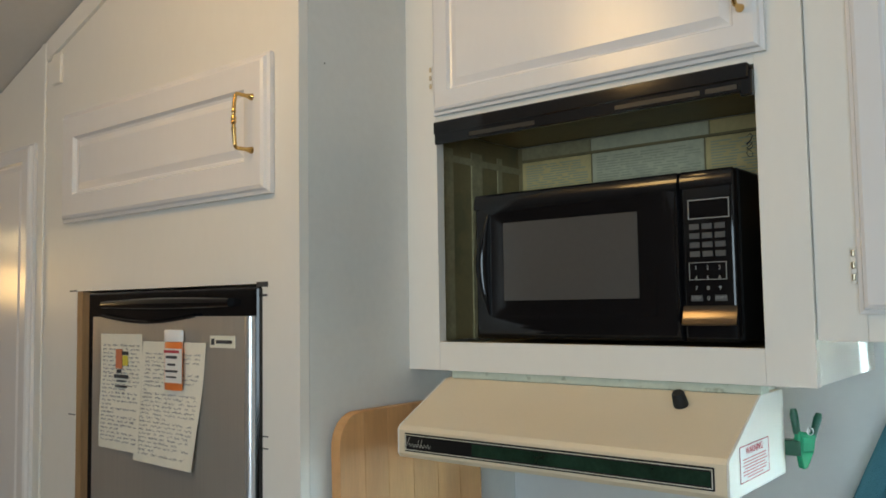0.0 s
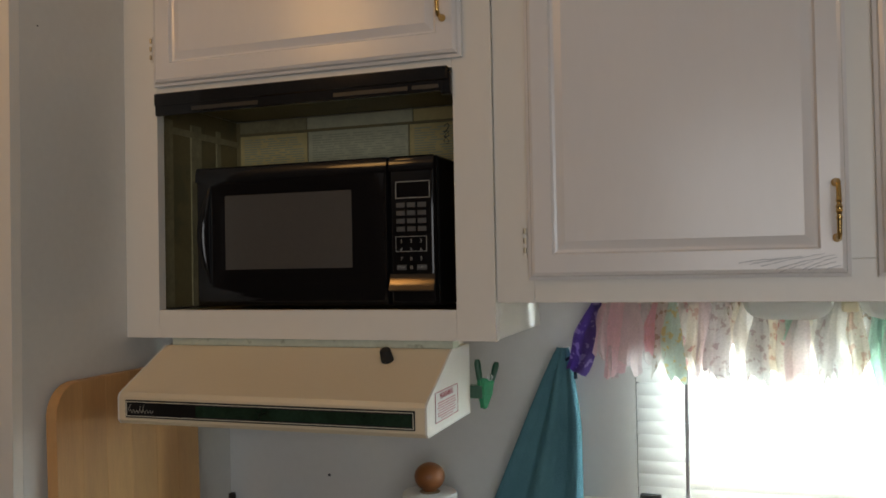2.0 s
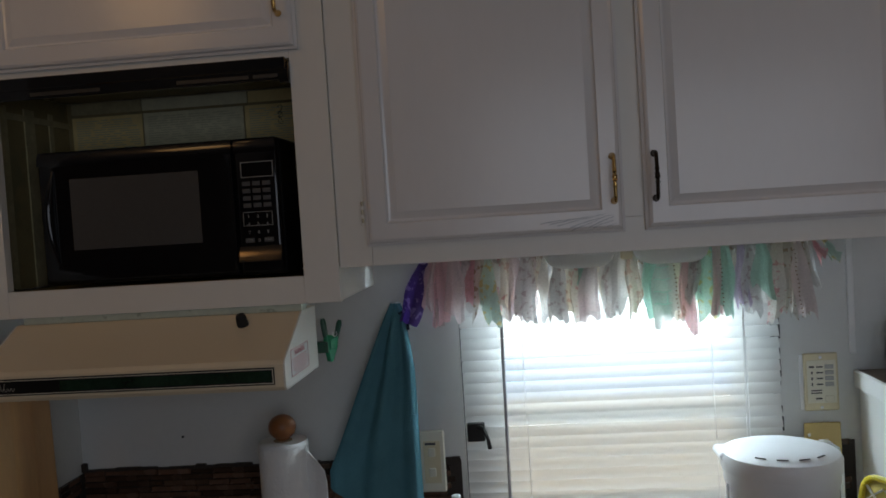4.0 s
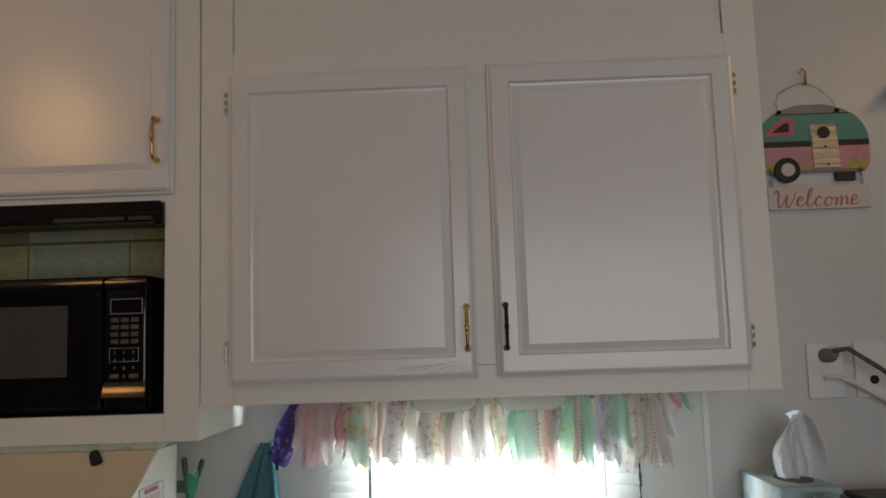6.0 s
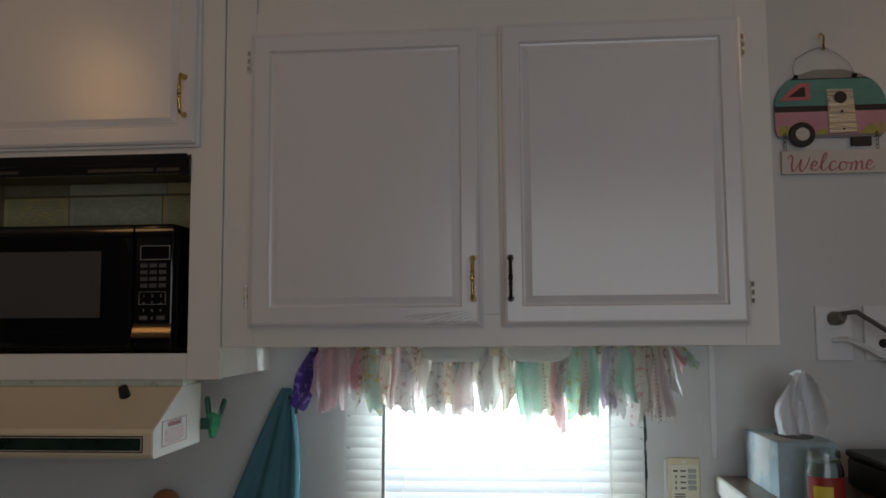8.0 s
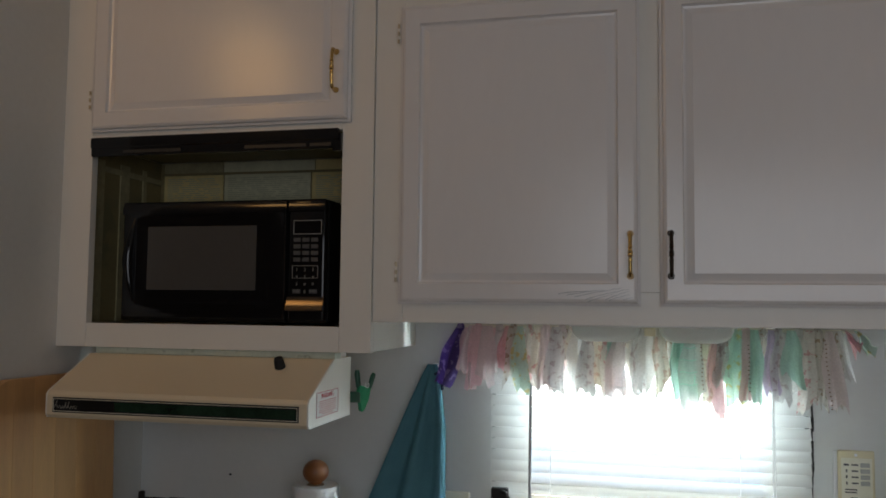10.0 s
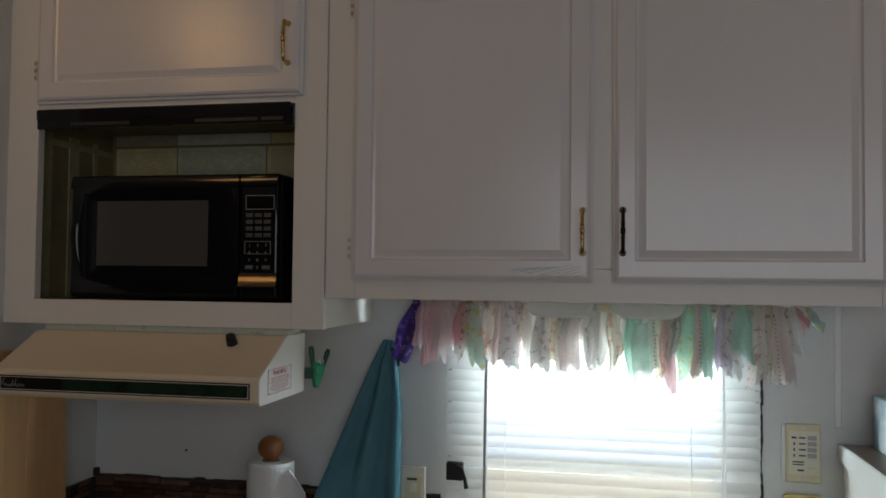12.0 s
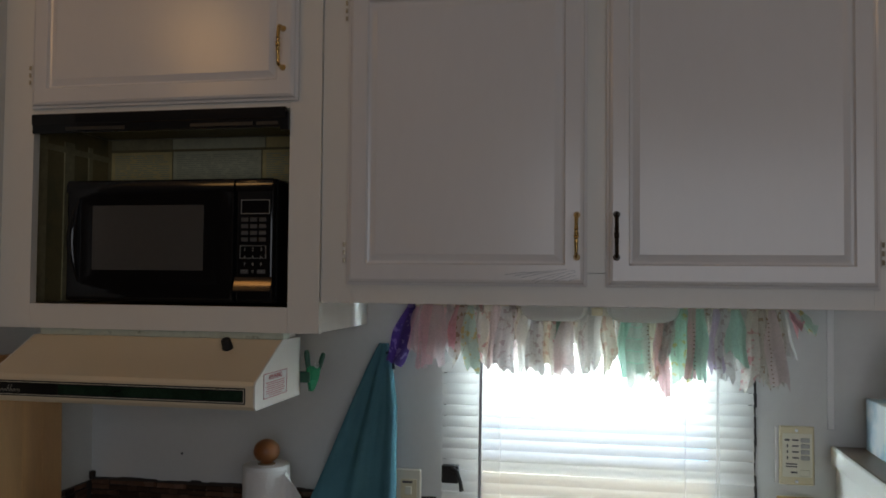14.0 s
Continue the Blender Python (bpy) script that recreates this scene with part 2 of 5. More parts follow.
def prism(bm, outline, a, b, axis="X"):
    """An outline extruded from a to b along an axis; the outline is in the two other axes, in order."""
    def put(u, v, w):
        return {"X": (w, u, v), "Y": (u, w, v), "Z": (u, v, w)}[axis]
    lo = [bm.verts.new(put(u, v, a)) for u, v in outline]
    hi = [bm.verts.new(put(u, v, b)) for u, v in outline]
    n = len(outline)
    for i in range(n):
        j = (i + 1) % n
        bm.faces.new((lo[i], lo[j], hi[j], hi[i]))
    bm.faces.new(lo[::-1])
    bm.faces.new(hi)
    return bm


def sheet(bm, rows, thick=0.0):
    """A surface through rows of points, given a thickness along its normals."""
    vs = [[bm.verts.new(p) for p in row] for row in rows]
    fs = []
    for a, b in zip(vs, vs[1:]):
        for i in range(len(a) - 1):
            fs.append(bm.faces.new((a[i], a[i + 1], b[i + 1], b[i])))
    if thick:
        bm.normal_update()
        bmesh.ops.solidify(bm, geom=fs, thickness=thick)
    return bm


def mesh_of(name, bm, material, smooth=False):
    bmesh.ops.recalc_face_normals(bm, faces=bm.faces[:])
    me = bpy.data.meshes.new(name)
    bm.to_mesh(me)
    bm.free()
    me.materials.append(material)
    if smooth:
        me.shade_smooth()
        me.set_sharp_from_angle(angle=radians(38))
    return me


def part(name, bm, material, parent, label="", smooth=False):
    ob = new(name, mesh_of(name, bm, material, smooth))
    root = parent
    while root.parent:
        root = root.parent
    ob.parent = parent
    if parent == root:
        ob.matrix_parent_inverse = Matrix.Translation(-root.location)
    if label:
        ob["label"] = label
    return ob


def thing(name, at, label, category, group="", kind=""):
    ob = new(name)
    ob.location = at
    ob.empty_display_size = 0.05
    return tagged(ob, label, category, group, kind)


def solo(name, bm, material, at, label, category, group="", kind="", smooth=False):
    bmesh.ops.translate(bm, vec=-Vector(at), verts=bm.verts[:])
    ob = new(name, mesh_of(name, bm, material, smooth))
    ob.location = at
    return tagged(ob, label, category, group, kind)


def setting(name, bm, material, label, smooth=False):
    return tagged(new(name, mesh_of(name, bm, material, smooth)), label, name.split("_")[0], kind="structure")


def letters(text, size, m, depth=0.0006, shear=0.0, bold=0.0):
    """Lettering as a mesh, standing on its pose m."""
    cu = bpy.data.curves.new("text", "FONT")
    cu.body, cu.size, cu.extrude, cu.shear = text, size, depth, shear
    cu.offset = bold
    cu.align_x, cu.align_y, cu.resolution_u = "CENTER", "CENTER", 3
    ob = bpy.data.objects.new("text", cu)
    scene.collection.objects.link(ob)
    me = bpy.data.meshes.new_from_object(ob.evaluated_get(bpy.context.evaluated_depsgraph_get()))
    bpy.data.objects.remove(ob)
    bm = bmesh.new()
    bm.from_mesh(me)
    bmesh.ops.transform(bm, matrix=m, verts=bm.verts[:])
    return bm


def on_face(x, y, z):
    """A pose on a wall that faces -y."""
    return pose(x, y, z, 90, 0, 0)


# ---- the room ----
FACE = -0.340          # front of the upper cabinets
FRIDGE = -0.608        # front of the fridge cabinet
SIDE = -0.717          # side of the fridge cabinet
WX0, WX1, WZ0, WZ1 = 0.184, 0.866, 0.98, 1.520


def roof(x):
    return 2.251 + 0.34 * (x + 1.6) if x < 0.6 else 2.251 + 0.34 * 2.2 - 0.34 * (x - 0.6)


setting("floor", boxes((-3.2, 3.2, -3.6, 0.2, -0.05, 0.0)), FLOORMAT, "brown wood-look vinyl floor")
# the kitchen wall with its window opening
wall = boxes((-3.2, WX0, 0, 0.06, 0, 3.1), (WX1, 3.2, 0, 0.06, 0, 3.1), (WX0, WX1, 0, 0.06, 0, WZ0), (WX0, WX1, 0, 0.06, WZ1, 3.1))
setting("wall_north", wall, WALLPAINT, "pale grey-white painted panel wall")
# unseen walls close the room, dark brown so glossy fronts reflect little
setting("wall_west", boxes((-3.26, -3.2, -3.6, 0.06, 0, 3.1)), UNSEEN_WALL, "unseen wall, dark brown to keep reflections dark")
setting("wall_east", boxes((3.2, 3.26, -3.6, 0.06, 0, 3.1)), UNSEEN_WALL, "unseen wall, dark brown to keep reflections dark")
SW = (0.12, 2.28, 1.00, 2.28)
south = boxes((-3.2, SW[0], -3.6, -3.5, 0, 3.1), (SW[1], 3.2, -3.6, -3.5, 0, 3.1), (SW[0], SW[1], -3.6, -3.5, 0, SW[2]), (SW[0], SW[1], -3.6, -3.5, SW[3], 3.1))
setting("wall_south", south, UNSEEN_WALL, "unseen wall, dark brown to keep reflections dark")
bm = bmesh.new()
pr = [(-3.3, roof(-3.3)), (0.6, roof(0.6)), (3.3, roof(3.3)), (3.3, roof(3.3) + 0.05), (0.6, roof(0.6) + 0.05), (-3.3, roof(-3.3) + 0.05)]
setting("ceiling", prism(bm, pr, -3.6, 0.06, "Y"), CEILPAINT, "pale vaulted ceiling panels")
setting("trim_panel_seam", boxes((1.016, 1.030, -0.004, 0.0, 1.30, 1.566), bevel=0.0015), WHITE_PLASTIC, "white plastic seam strip on the wall")

# ceiling lamps, warm
LAMPGLOW = glow("warm_lamp_lens", (1.0, 0.72, 0.42), 7.0)


def ceiling_lamp(x, y, power, radius=0.12):
    z = roof(x) - 0.002
    th = thing("ceiling_lamp", (x, y, z), "round ceiling lamp with a warm glowing lens", "lamp", "ceiling lamps")
    b = bmesh.new()
    lathe(b, [(0.10, 0.0), (0.105, -0.02), (0.09, -0.03)], (x, y, z))
    part("base", b, WHITE_PLASTIC, th, smooth=True)
    b = bmesh.new()
    lathe(b, [(0.088, -0.03), (0.075, -0.05), (0.04, -0.062), (0.01, -0.065)], (x, y, z))
    part("lens", b, LAMPGLOW, th, "warm glowing lens", smooth=True)
    lamp("ceiling_lamp_light", "POINT", Matrix.Translation((x, y, z - 0.19)), power, (1.0, 0.60, 0.26), radius=radius)


ceiling_lamp(-0.72, -1.30, 6.5, 0.13)
ceiling_lamp(-2.62, -1.05, 2.4, 0.07)
ceiling_lamp(1.82, -0.78, 3.2, 0.10)

# ---- cabinets ----
DOOR_STEPS = [(0, 0), (0, 0.007), (0.005, 0.009), (0.007, 0.014), (0.012, 0.017), (0.040, 0.017), (0.043, 0.010), (0.047, 0.009), (0.060, 0.0135)]


def pull(parent, x, y, z, material, label, length=0.078, off=0.0235):
    """A turned cabinet pull, upright, standing off a door."""
    b = bmesh.new()
    h = length / 2
    pts, rad = [], []
    for s, r in ((0.0, 0.0065), (0.004, 0.005), (0.012, 0.0034), (off - 0.0035, 0.0034)):
        pts.append((x, y - s, z + h)), rad.append(r)
    for k in range(25):
        u = k / 24
        zz = z + h - 0.004 - u * (length - 0.008)
        rr = 0.0034 + 0.0016 * math.exp(-((u - 0.5) / 0.06) ** 2) + 0.001 * math.exp(-((u - 0.3) / 0.03) ** 2) + 0.001 * math.exp(-((u - 0.7) / 0.03) ** 2) + 0.0009 * math.sin(u * 60) * (0.25 < u < 0.75)
        pts.append((x, y - off - 0.003 * math.sin(math.pi * u), zz)), rad.append(rr)
    for s, r in ((off - 0.0035, 0.0034), (0.012, 0.0034), (0.004, 0.005), (0.0, 0.0065)):
        pts.append((x, y - s, z - h)), rad.append(r)
    return part("handle", tube(b, pts, rad, 10), material, parent, label, smooth=True)


def hinge(parent, x, y, z):
    h = part("hinge", boxes((x - 0.0035, x + 0.0035, y + 0.0005, y + 0.0025, z - 0.024, z + 0.024), bevel=0.0004), PAINT, parent, "painted hinge leaf")
    for k in (-1, 0, 1):
        b = bmesh.new()
        lathe(b, [(0.0016, -0.0045), (0.0025, -0.0036), (0.0025, 0.0036), (0.0016, 0.0045)], (x, y, z + k * 0.0155), 8)
        part("barrel", b, HINGE, h, smooth=True) if parent.parent is None else part("hinge_barrel", b, HINGE, parent, smooth=True)


HINGE = mat("worn_hinge_metal", (0.50, 0.42, 0.30), 0.35, metal=0.7, vary=0.2, scale=80, bump=0.1)


def cabinet_door(parent, x0, x1, z0, z1, y, steps=DOOR_STEPS, label=""):
    b = rings(bmesh.new(), x0, x1, z0, z1, y, steps)
    return part("door", b, PAINT_DOOR, parent, label)


# two-door cabinet over the window
c = thing("wall_cabinet", (0.54, -0.17, 1.566), "white painted two-door wall cabinet above the window", "cabinet")
R0, R1, RZ0 = 0.0012, 1.074, 1.564
RY0, RY1 = FACE + 0.006, FACE + 0.026
for nm, a in (("stile", (R0, 0.063, RY0, RY1, RZ0, 2.80)), ("stile", (R1 - 0.061, R1, RY0, RY1, RZ0, 2.80)), ("stile", (0.50, 0.572, RY0, RY1, 1.6255, 2.1795)),
              ("rail", (0.0633, R1 - 0.0613, RY0, RY1, RZ0, 1.625)), ("rail", (0.0633, R1 - 0.0613, RY0, RY1, 2.18, 2.242))):
    part(nm, boxes(a, bevel=0.0005), PAINT, c)
part("bottom", boxes((R0 + 0.002, R1 - 0.002, FACE + 0.0265, -0.001, RZ0 + 0.003, RZ0 + 0.016)), PAINT, c)
part("side_panel", boxes((R1 - 0.014, R1 - 0.001, FACE + 0.0265, -0.001, RZ0 + 0.017, 2.79)), PAINT, c)
part("side_panel", boxes((R0 + 0.001, R0 + 0.012, FACE + 0.0265, -0.001, RZ0 + 0.017, 2.79)), PAINT, c)
part("upper_panel", boxes((0.064, R1 - 0.062, FACE + 0.014, FACE + 0.024, 2.243, 2.79)), PAINT, c)
d = cabinet_door(c, 0.056, 0.520, 1.600, 2.196, FACE + 0.005)
pull(d, 0.5015, FACE - 0.013, 1.694, BRASS, "shiny turned brass pull")
# open oak grain showing through the paint of the bottom rail
GRAIN = mat("grain_grey_paint", (0.46, 0.46, 0.47), 0.6, bump=0)
random.seed(8)
for x0, x1, z0, z1 in ((0.385, 0.455, 1.619, 1.630), (0.40, 0.485, 1.616, 1.633), (0.420, 0.498, 1.611, 1.631), (0.424, 0.470, 1.606, 1.622), (0.455, 0.500, 1.610, 1.628), (0.463, 0.499, 1.610, 1.621), (0.487, 0.505, 1.611, 1.616), (0.37, 0.43, 1.622, 1.628)):
    pts = [(x0 + (x1 - x0) * q / 12, FACE - 0.0121, z0 + (z1 - z0) * (q / 12) ** 0.8 + random.uniform(-0.0006, 0.0006)) for q in range(13)]
    part("grain_line", tube(bmesh.new(), pts, [0.0003 + 0.0008 * abs(math.sin(q * 0.9 + x0 * 90)) * (1 - q / 16) for q in range(13)], 5), GRAIN, d)
hinge(d, 0.0505, FACE - 0.001, 1.663), hinge(d, 0.0505, FACE - 0.001, 2.141)
d = cabinet_door(c, 0.555, 1.021, 1.600, 2.198, FACE + 0.005)
# brass like its neighbour; the dark reflection is put into the colour
pull(d, 0.5735, FACE - 0.013, 1.694, DARK_METAL, "turned brass pull, coloured dark for what it reflects")
hinge(d, 1.0265, FACE - 0.001, 1.663), hinge(d, 1.0265, FACE - 0.001, 2.141)

# microwave cabinet
N0, N1, NZ0, NZ1 = -0.644, -0.066, 1.553, 1.952
M1, MZ0 = 0.0, 1.502
c = thing("microwave_cabinet", (-0.36, -0.17, MZ0), "white painted wall cabinet with an open microwave niche", "cabinet")
MY0, MY1 = FACE, FACE + 0.020
for nm, a in (("stile", (SIDE, N0, MY0, MY1, MZ0, 2.56)), ("stile", (N1, M1, MY0, MY1, MZ0, 2.76)), ("rail", (N0 + 0.0003, N1 - 0.0003, MY0, MY1, MZ0, NZ0)), ("rail", (N0 + 0.0003, N1 - 0.0003, MY0, MY1, NZ1, 2.0)),
              ("rail", (N0 + 0.0003, N1 - 0.0003, MY0, MY1, 2.44, 2.56))):
    part(nm, boxes(a, bevel=0.0005), PAINT, c)
part("side_panel", boxes((M1 - 0.012, M1, FACE + 0.0205, -0.001, MZ0 + 0.002, 2.76)), PAINT, c)
part("side_panel", boxes((SIDE + 0.0005, SIDE + 0.012, FACE + 0.0205, -0.001, MZ0 + 0.002, 2.55)), PAINT, c)
part("bottom", boxes((SIDE + 0.0125, M1 - 0.0125, FACE + 0.0205, -0.001, MZ0 + 0.002, MZ0 + 0.012)), PAINT, c)
part("shelf", boxes((N0, N1, FACE + 0.0205, -0.012, 2.0, 2.012)), PAINT, c)
d = cabinet_door(c, -0.644, -0.047, 1.966, 2.45, FACE - 0.001)
pull(d, -0.0755, FACE - 0.019, 2.068, BRASS, "shiny turned brass pull")
hinge(d, -0.6505, FACE - 0.007, 2.038), hinge(d, -0.650, FACE - 0.007, 2.36)
# niche lining of printed board
for a in ((N0 - 0.035, N0 - 0.028, FACE + 0.0205, -0.02, NZ0, NZ1), (N1 + 0.028, N1 + 0.035, FACE + 0.0205, -0.02, NZ0, NZ1), (N0 - 0.028, N1 + 0.028, -0.028, -0.02, NZ0, NZ1),
          (N0 - 0.028, N1 + 0.028, FACE + 0.0205, -0.029, NZ1 + 0.001, NZ1 + 0.009), (N0 - 0.028, N1 + 0.028, FACE + 0.0205, -0.029, NZ0 - 0.012, NZ0 - 0.004)):
    part("lining_board", boxes(a), LINER, c, "yellowed lining board with faded print")
PRINT_A = mat("printed_sheet_grey", (0.60, 0.58, 0.40), 0.6, vary=0.12, scale=30, bump=0.05)
PRINT_C = mat("faded_strip", (0.38, 0.33, 0.19), 0.6, vary=0.2, scale=30, bump=0.05)
PRINT_B = mat("printed_sheet_yellow", (0.70, 0.56, 0.26), 0.6, vary=0.12, scale=20, bump=0.05)
random.seed(4)
for x0, x1, m in ((-0.66, -0.496, PRINT_B), (-0.492, -0.262, PRINT_A), (-0.258, -0.05, PRINT_B)):
    part("printed_sheet", boxes((x0, x1, -0.0305, -0.0285, 1.66, 1.919)), m, c)
    b = bmesh.new()
    z = 1.911
    while z > 1.81:
        x = x0 + 0.01
        while x < x1 - 0.02:
            w = random.uniform(0.012, 0.05)
            box(b, x, min(x + w, x1 - 0.006), -0.0312, -0.0307, z - 0.0022, z)
            x += w + random.uniform(0.003, 0.02)
        z -= 0.0052
    part("newsprint", b, mat("faded_print", (0.46, 0.45, 0.30), 0.7, bump=0), c)
part("batten", boxes((-0.66, -0.05, -0.034, -0.0285, 1.9200, 1.9245)), LINER, c, "dark yellowed batten")
for x0, x1, m in ((-0.66, -0.497, PRINT_C), (-0.494, -0.252, PRINT_A), (-0.249, -0.05, PRINT_B)):
    part("printed_sheet", boxes((x0, x1, -0.0312, -0.0285, 1.9250, 1.9500)), m, c)
for k, (z0, h) in enumerate(((1.905, 0.010), (1.893, 0.007), (1.882, 0.009))):
    part("scribble", tube(bmesh.new(), [(-0.178 + 0.006 * math.sin(q * 1.3 + k), -0.0318, z0 + h * math.cos(q * 0.9)) for q in range(9)], 0.0006, 5), INK, c, "illegible pen scribble")
for y0, y1 in ((-0.20, -0.165), (-0.11, -0.095), (-0.29, -0.26)):
    part("lining_strip", boxes((N0 - 0.0275, N0 - 0.0245, y0, y1, NZ0, NZ1 - 0.031)), PRINT_C, c, "faded strip on the lining")
part("lining_strip", boxes((N0 - 0.0275, N0 - 0.0235, -0.31, -0.03, 1.895, 1.908)), PRINT_C, c)
# black trim bar over the niche
c = thing("niche_trim", (-0.36, FACE - 0.012, 1.91), "black plastic vent bar fixed across the top of the niche", "trim")
bm = boxes((-0.641, -0.070, FACE - 0.014, FACE - 0.001, 1.930, 1.953), bevel=0.002)
box(bm, -0.641, -0.080, FACE - 0.011, FACE - 0.002, 1.912, 1.932, bevel=0.002)
box(bm, -0.084, -0.066, FACE - 0.010, FACE - 0.001, 1.906, 1.944, bevel=0.002)
part("bar", bm, BLACK_GLOSS, c)
for x0, x1 in ((-0.560, -0.423), (-0.276, -0.140), (-0.132, -0.086)):
    part("slot", boxes((x0, x1, FACE - 0.0128, FACE - 0.0113, 1.917, 1.924), bevel=0.0004), mat("slot_grey", (0.032, 0.032, 0.030), 0.4, bump=0), c, "grey vent slot")

# microwave
mw = thing("microwave", (-0.355, -0.17, NZ0), "black countertop microwave oven in the cabinet niche", "microwave")
MX0, MX1, MY, MB = -0.590, -0.112, -0.303, 1.558
bm = boxes((MX0, MX1, MY + 0.016, -0.045, MB, 1.817), bevel=0.004)
part("body", bm, BLACK_SATIN, mw)
# curved brow along the top of the front
for x0, x1 in ((MX0 + 0.003, -0.2005), (-0.1955, MX1 - 0.003)):
    brow = [(1.790 + 0.0265 * q / 12, MY - 0.0026 + 0.0060 * (q / 12) ** 3.0) for q in range(13)]
    part("brow", sheet(bmesh.new(), [[(x0 + (x1 - x0) * u / 4, y, z) for u in range(5)] for z, y in brow], 0.001), BLACK_GLOSS, mw, smooth=True)
# door with a swept frame and smoked window
bm = bmesh.new()
rings(bm, MX0, -0.199, MB, 1.817, MY + 0.015, [(0, 0), (0, 0.003), (0.0008, 0.0075), (0.003, 0.0115), (0.006, 0.014), (0.010, 0.0155), (0.020, 0.0168), (0.032, 0.0165), (0.040, 0.0152), (0.058, 0.0140)])
door = part("door", bm, BLACK_GLOSS, mw, smooth=True)
part("window", boxes((-0.526, -0.268, MY + 0.0002, MY + 0.0025, 1.625, 1.763), bevel=0.001), SMOKED, door, "smoked grey window")
for s, x in ((1, -0.556),):
    b = bmesh.new()
    pts = [(x - s * 0.012 * math.sin(math.pi * k / 16), MY - 0.002 - 0.004 * math.sin(math.pi * k / 16), 1.60 + 0.18 * k / 16) for k in range(17)]
    tube(b, pts, [0.002 + 0.0100 * math.sin(math.pi * k / 16) for k in range(17)], 16)
    part("moulding", b, BLACK_GLOSS, door, smooth=True)
bm = bmesh.new()
box(bm, -0.1965, MX1, MY - 0.001, MY + 0.015, MB, 1.817, bevel=0.008, seg=4)
panel = part("control_panel", bm, BLACK_GLOSS, mw, smooth=True)
b = bmesh.new()
for x0, x1, z0, z1 in ((-0.184, -0.121, 1.7705, 1.772), (-0.184, -0.121, 1.7425, 1.744), (-0.184, -0.1825, 1.744, 1.7705), (-0.1225, -0.121, 1.744, 1.7705)):
    box(b, x0, x1, MY - 0.002, MY - 0.0011, z0, z1)
part("display_frame", b, LIGHT_PRINT, panel, "pale outline of the display")
part("display", boxes((-0.182, -0.123, MY - 0.0016, MY - 0.0011, 1.7445, 1.770)), BLACK_GLOSS, panel)
for r in range(4):
    for q in range(3):
        x, z = -0.175 + q * 0.0195, 1.731 - r * 0.0137
        part("key", boxes((x - 0.0078, x + 0.0078, MY - 0.0024, MY - 0.0011, z - 0.0042, z + 0.0042), bevel=0.0005), GREY_PRINT, panel)
b = bmesh.new()
for x0, x1, z0, z1 in ((-0.185, -0.128, 1.6765, 1.6775), (-0.185, -0.184, 1.652, 1.6765), (-0.129, -0.128, 1.652, 1.6765), (-0.185, -0.128, 1.6510, 1.6520)):
    box(b, x0, x1, MY - 0.002, MY - 0.0011, z0, z1)
part("keypad_outline", b, LIGHT_PRINT, panel)
for i, ch in enumerate("1234567890"):
    r, q = (i // 3, i % 3) if i < 9 else (3, 1)
    part("digit", letters(ch, 0.0088, on_face(-0.1745 + q * 0.018, MY - 0.0016, 1.669 - r * 0.0152), 0.0003), LIGHT_PRINT, panel)
for ch, x in (("STOP", -0.1745), ("START", -0.1375)):
    part("key", boxes((x - 0.009, x + 0.009, MY - 0.002, MY - 0.0011, 1.6195, 1.6285), bevel=0.0004), GREY_PRINT, panel)
    part("key_label", letters(ch, 0.0058, on_face(x, MY - 0.0024, 1.624), 0.0003), LIGHT_PRINT, panel)
# sloped release button; the lamp's warm reflection is put into its metallic colour
b = bmesh.new()
slope = [(1.6125 - 0.027 * q / 10, MY - 0.0014 - 0.0040 * q / 10 - 0.0056 * (q / 10) ** 2) for q in range(11)]
slope += [(1.5845, MY - 0.0105), (1.5835, MY - 0.0014)]
sheet(b, [[(-0.1955 + 0.0815 * u / 6, y, z) for u in range(7)] for z, y in slope], 0.001)
part("release_button", b, mat("warm_reflection_plastic", (0.10, 0.078, 0.058), 0.14, metal=0.8, bump=0), panel, "glossy release button coloured for the lamp's warm reflection", smooth=True)
b = bmesh.new()
tube(b, [(-0.2035, MY - 0.002, 1.59 + 0.2 * k / 12) for k in range(13)], [0.0015 + 0.002 * math.sin(math.pi * k / 12) for k in range(13)], 8)
part("door_edge", b, BLACK_GLOSS, mw, smooth=True)

# range hood
HX0, HX1 = -0.634, -0.077
h = thing("range_hood", (-0.355, -0.23, 1.364), "almond enamel range hood under the microwave cabinet", "range hood")
bm = bmesh.new()
outer = [(-0.457, 1.367), (-0.463, 1.374), (-0.463, 1.413), (-0.458, 1.420), (-0.338, 1.485), (-0.334, 1.488), (-0.236, 1.488), (-0.236, 1.367)]
prism(bm, [outer[0], outer[1], outer[2], outer[3], outer[4], outer[5], (-0.331, 1.478), (-0.45, 1.412), (-0.45, 1.372)], HX0, HX1 - 0.0035)
box(bm, HX0, HX1 - 0.0035, -0.330, -0.236, 1.478, 1.488)
box(bm, HX0, HX1 - 0.0035, -0.242, -0.236, 1.367, 1.478)
part("shell", bm, ENAMEL, h)
for n, x in (("side_panel", HX1 - 0.003), ("side_panel", HX0 - 0.0035)):
    part(n, prism(bmesh.new(), outer, x, x + 0.003), PAINT, h, "white painted side")
part("flange", boxes((HX0 + 0.012, HX1 + 0.001, -0.333, -0.30, 1.4885, 1.5015), bevel=0.001), CHIPPED, h, "chipped pale green edge")
part("rear_box", boxes((HX0 + 0.012, HX1 - 0.01, -0.295, -0.238, 1.4885, 1.5015)), PAINT, h)
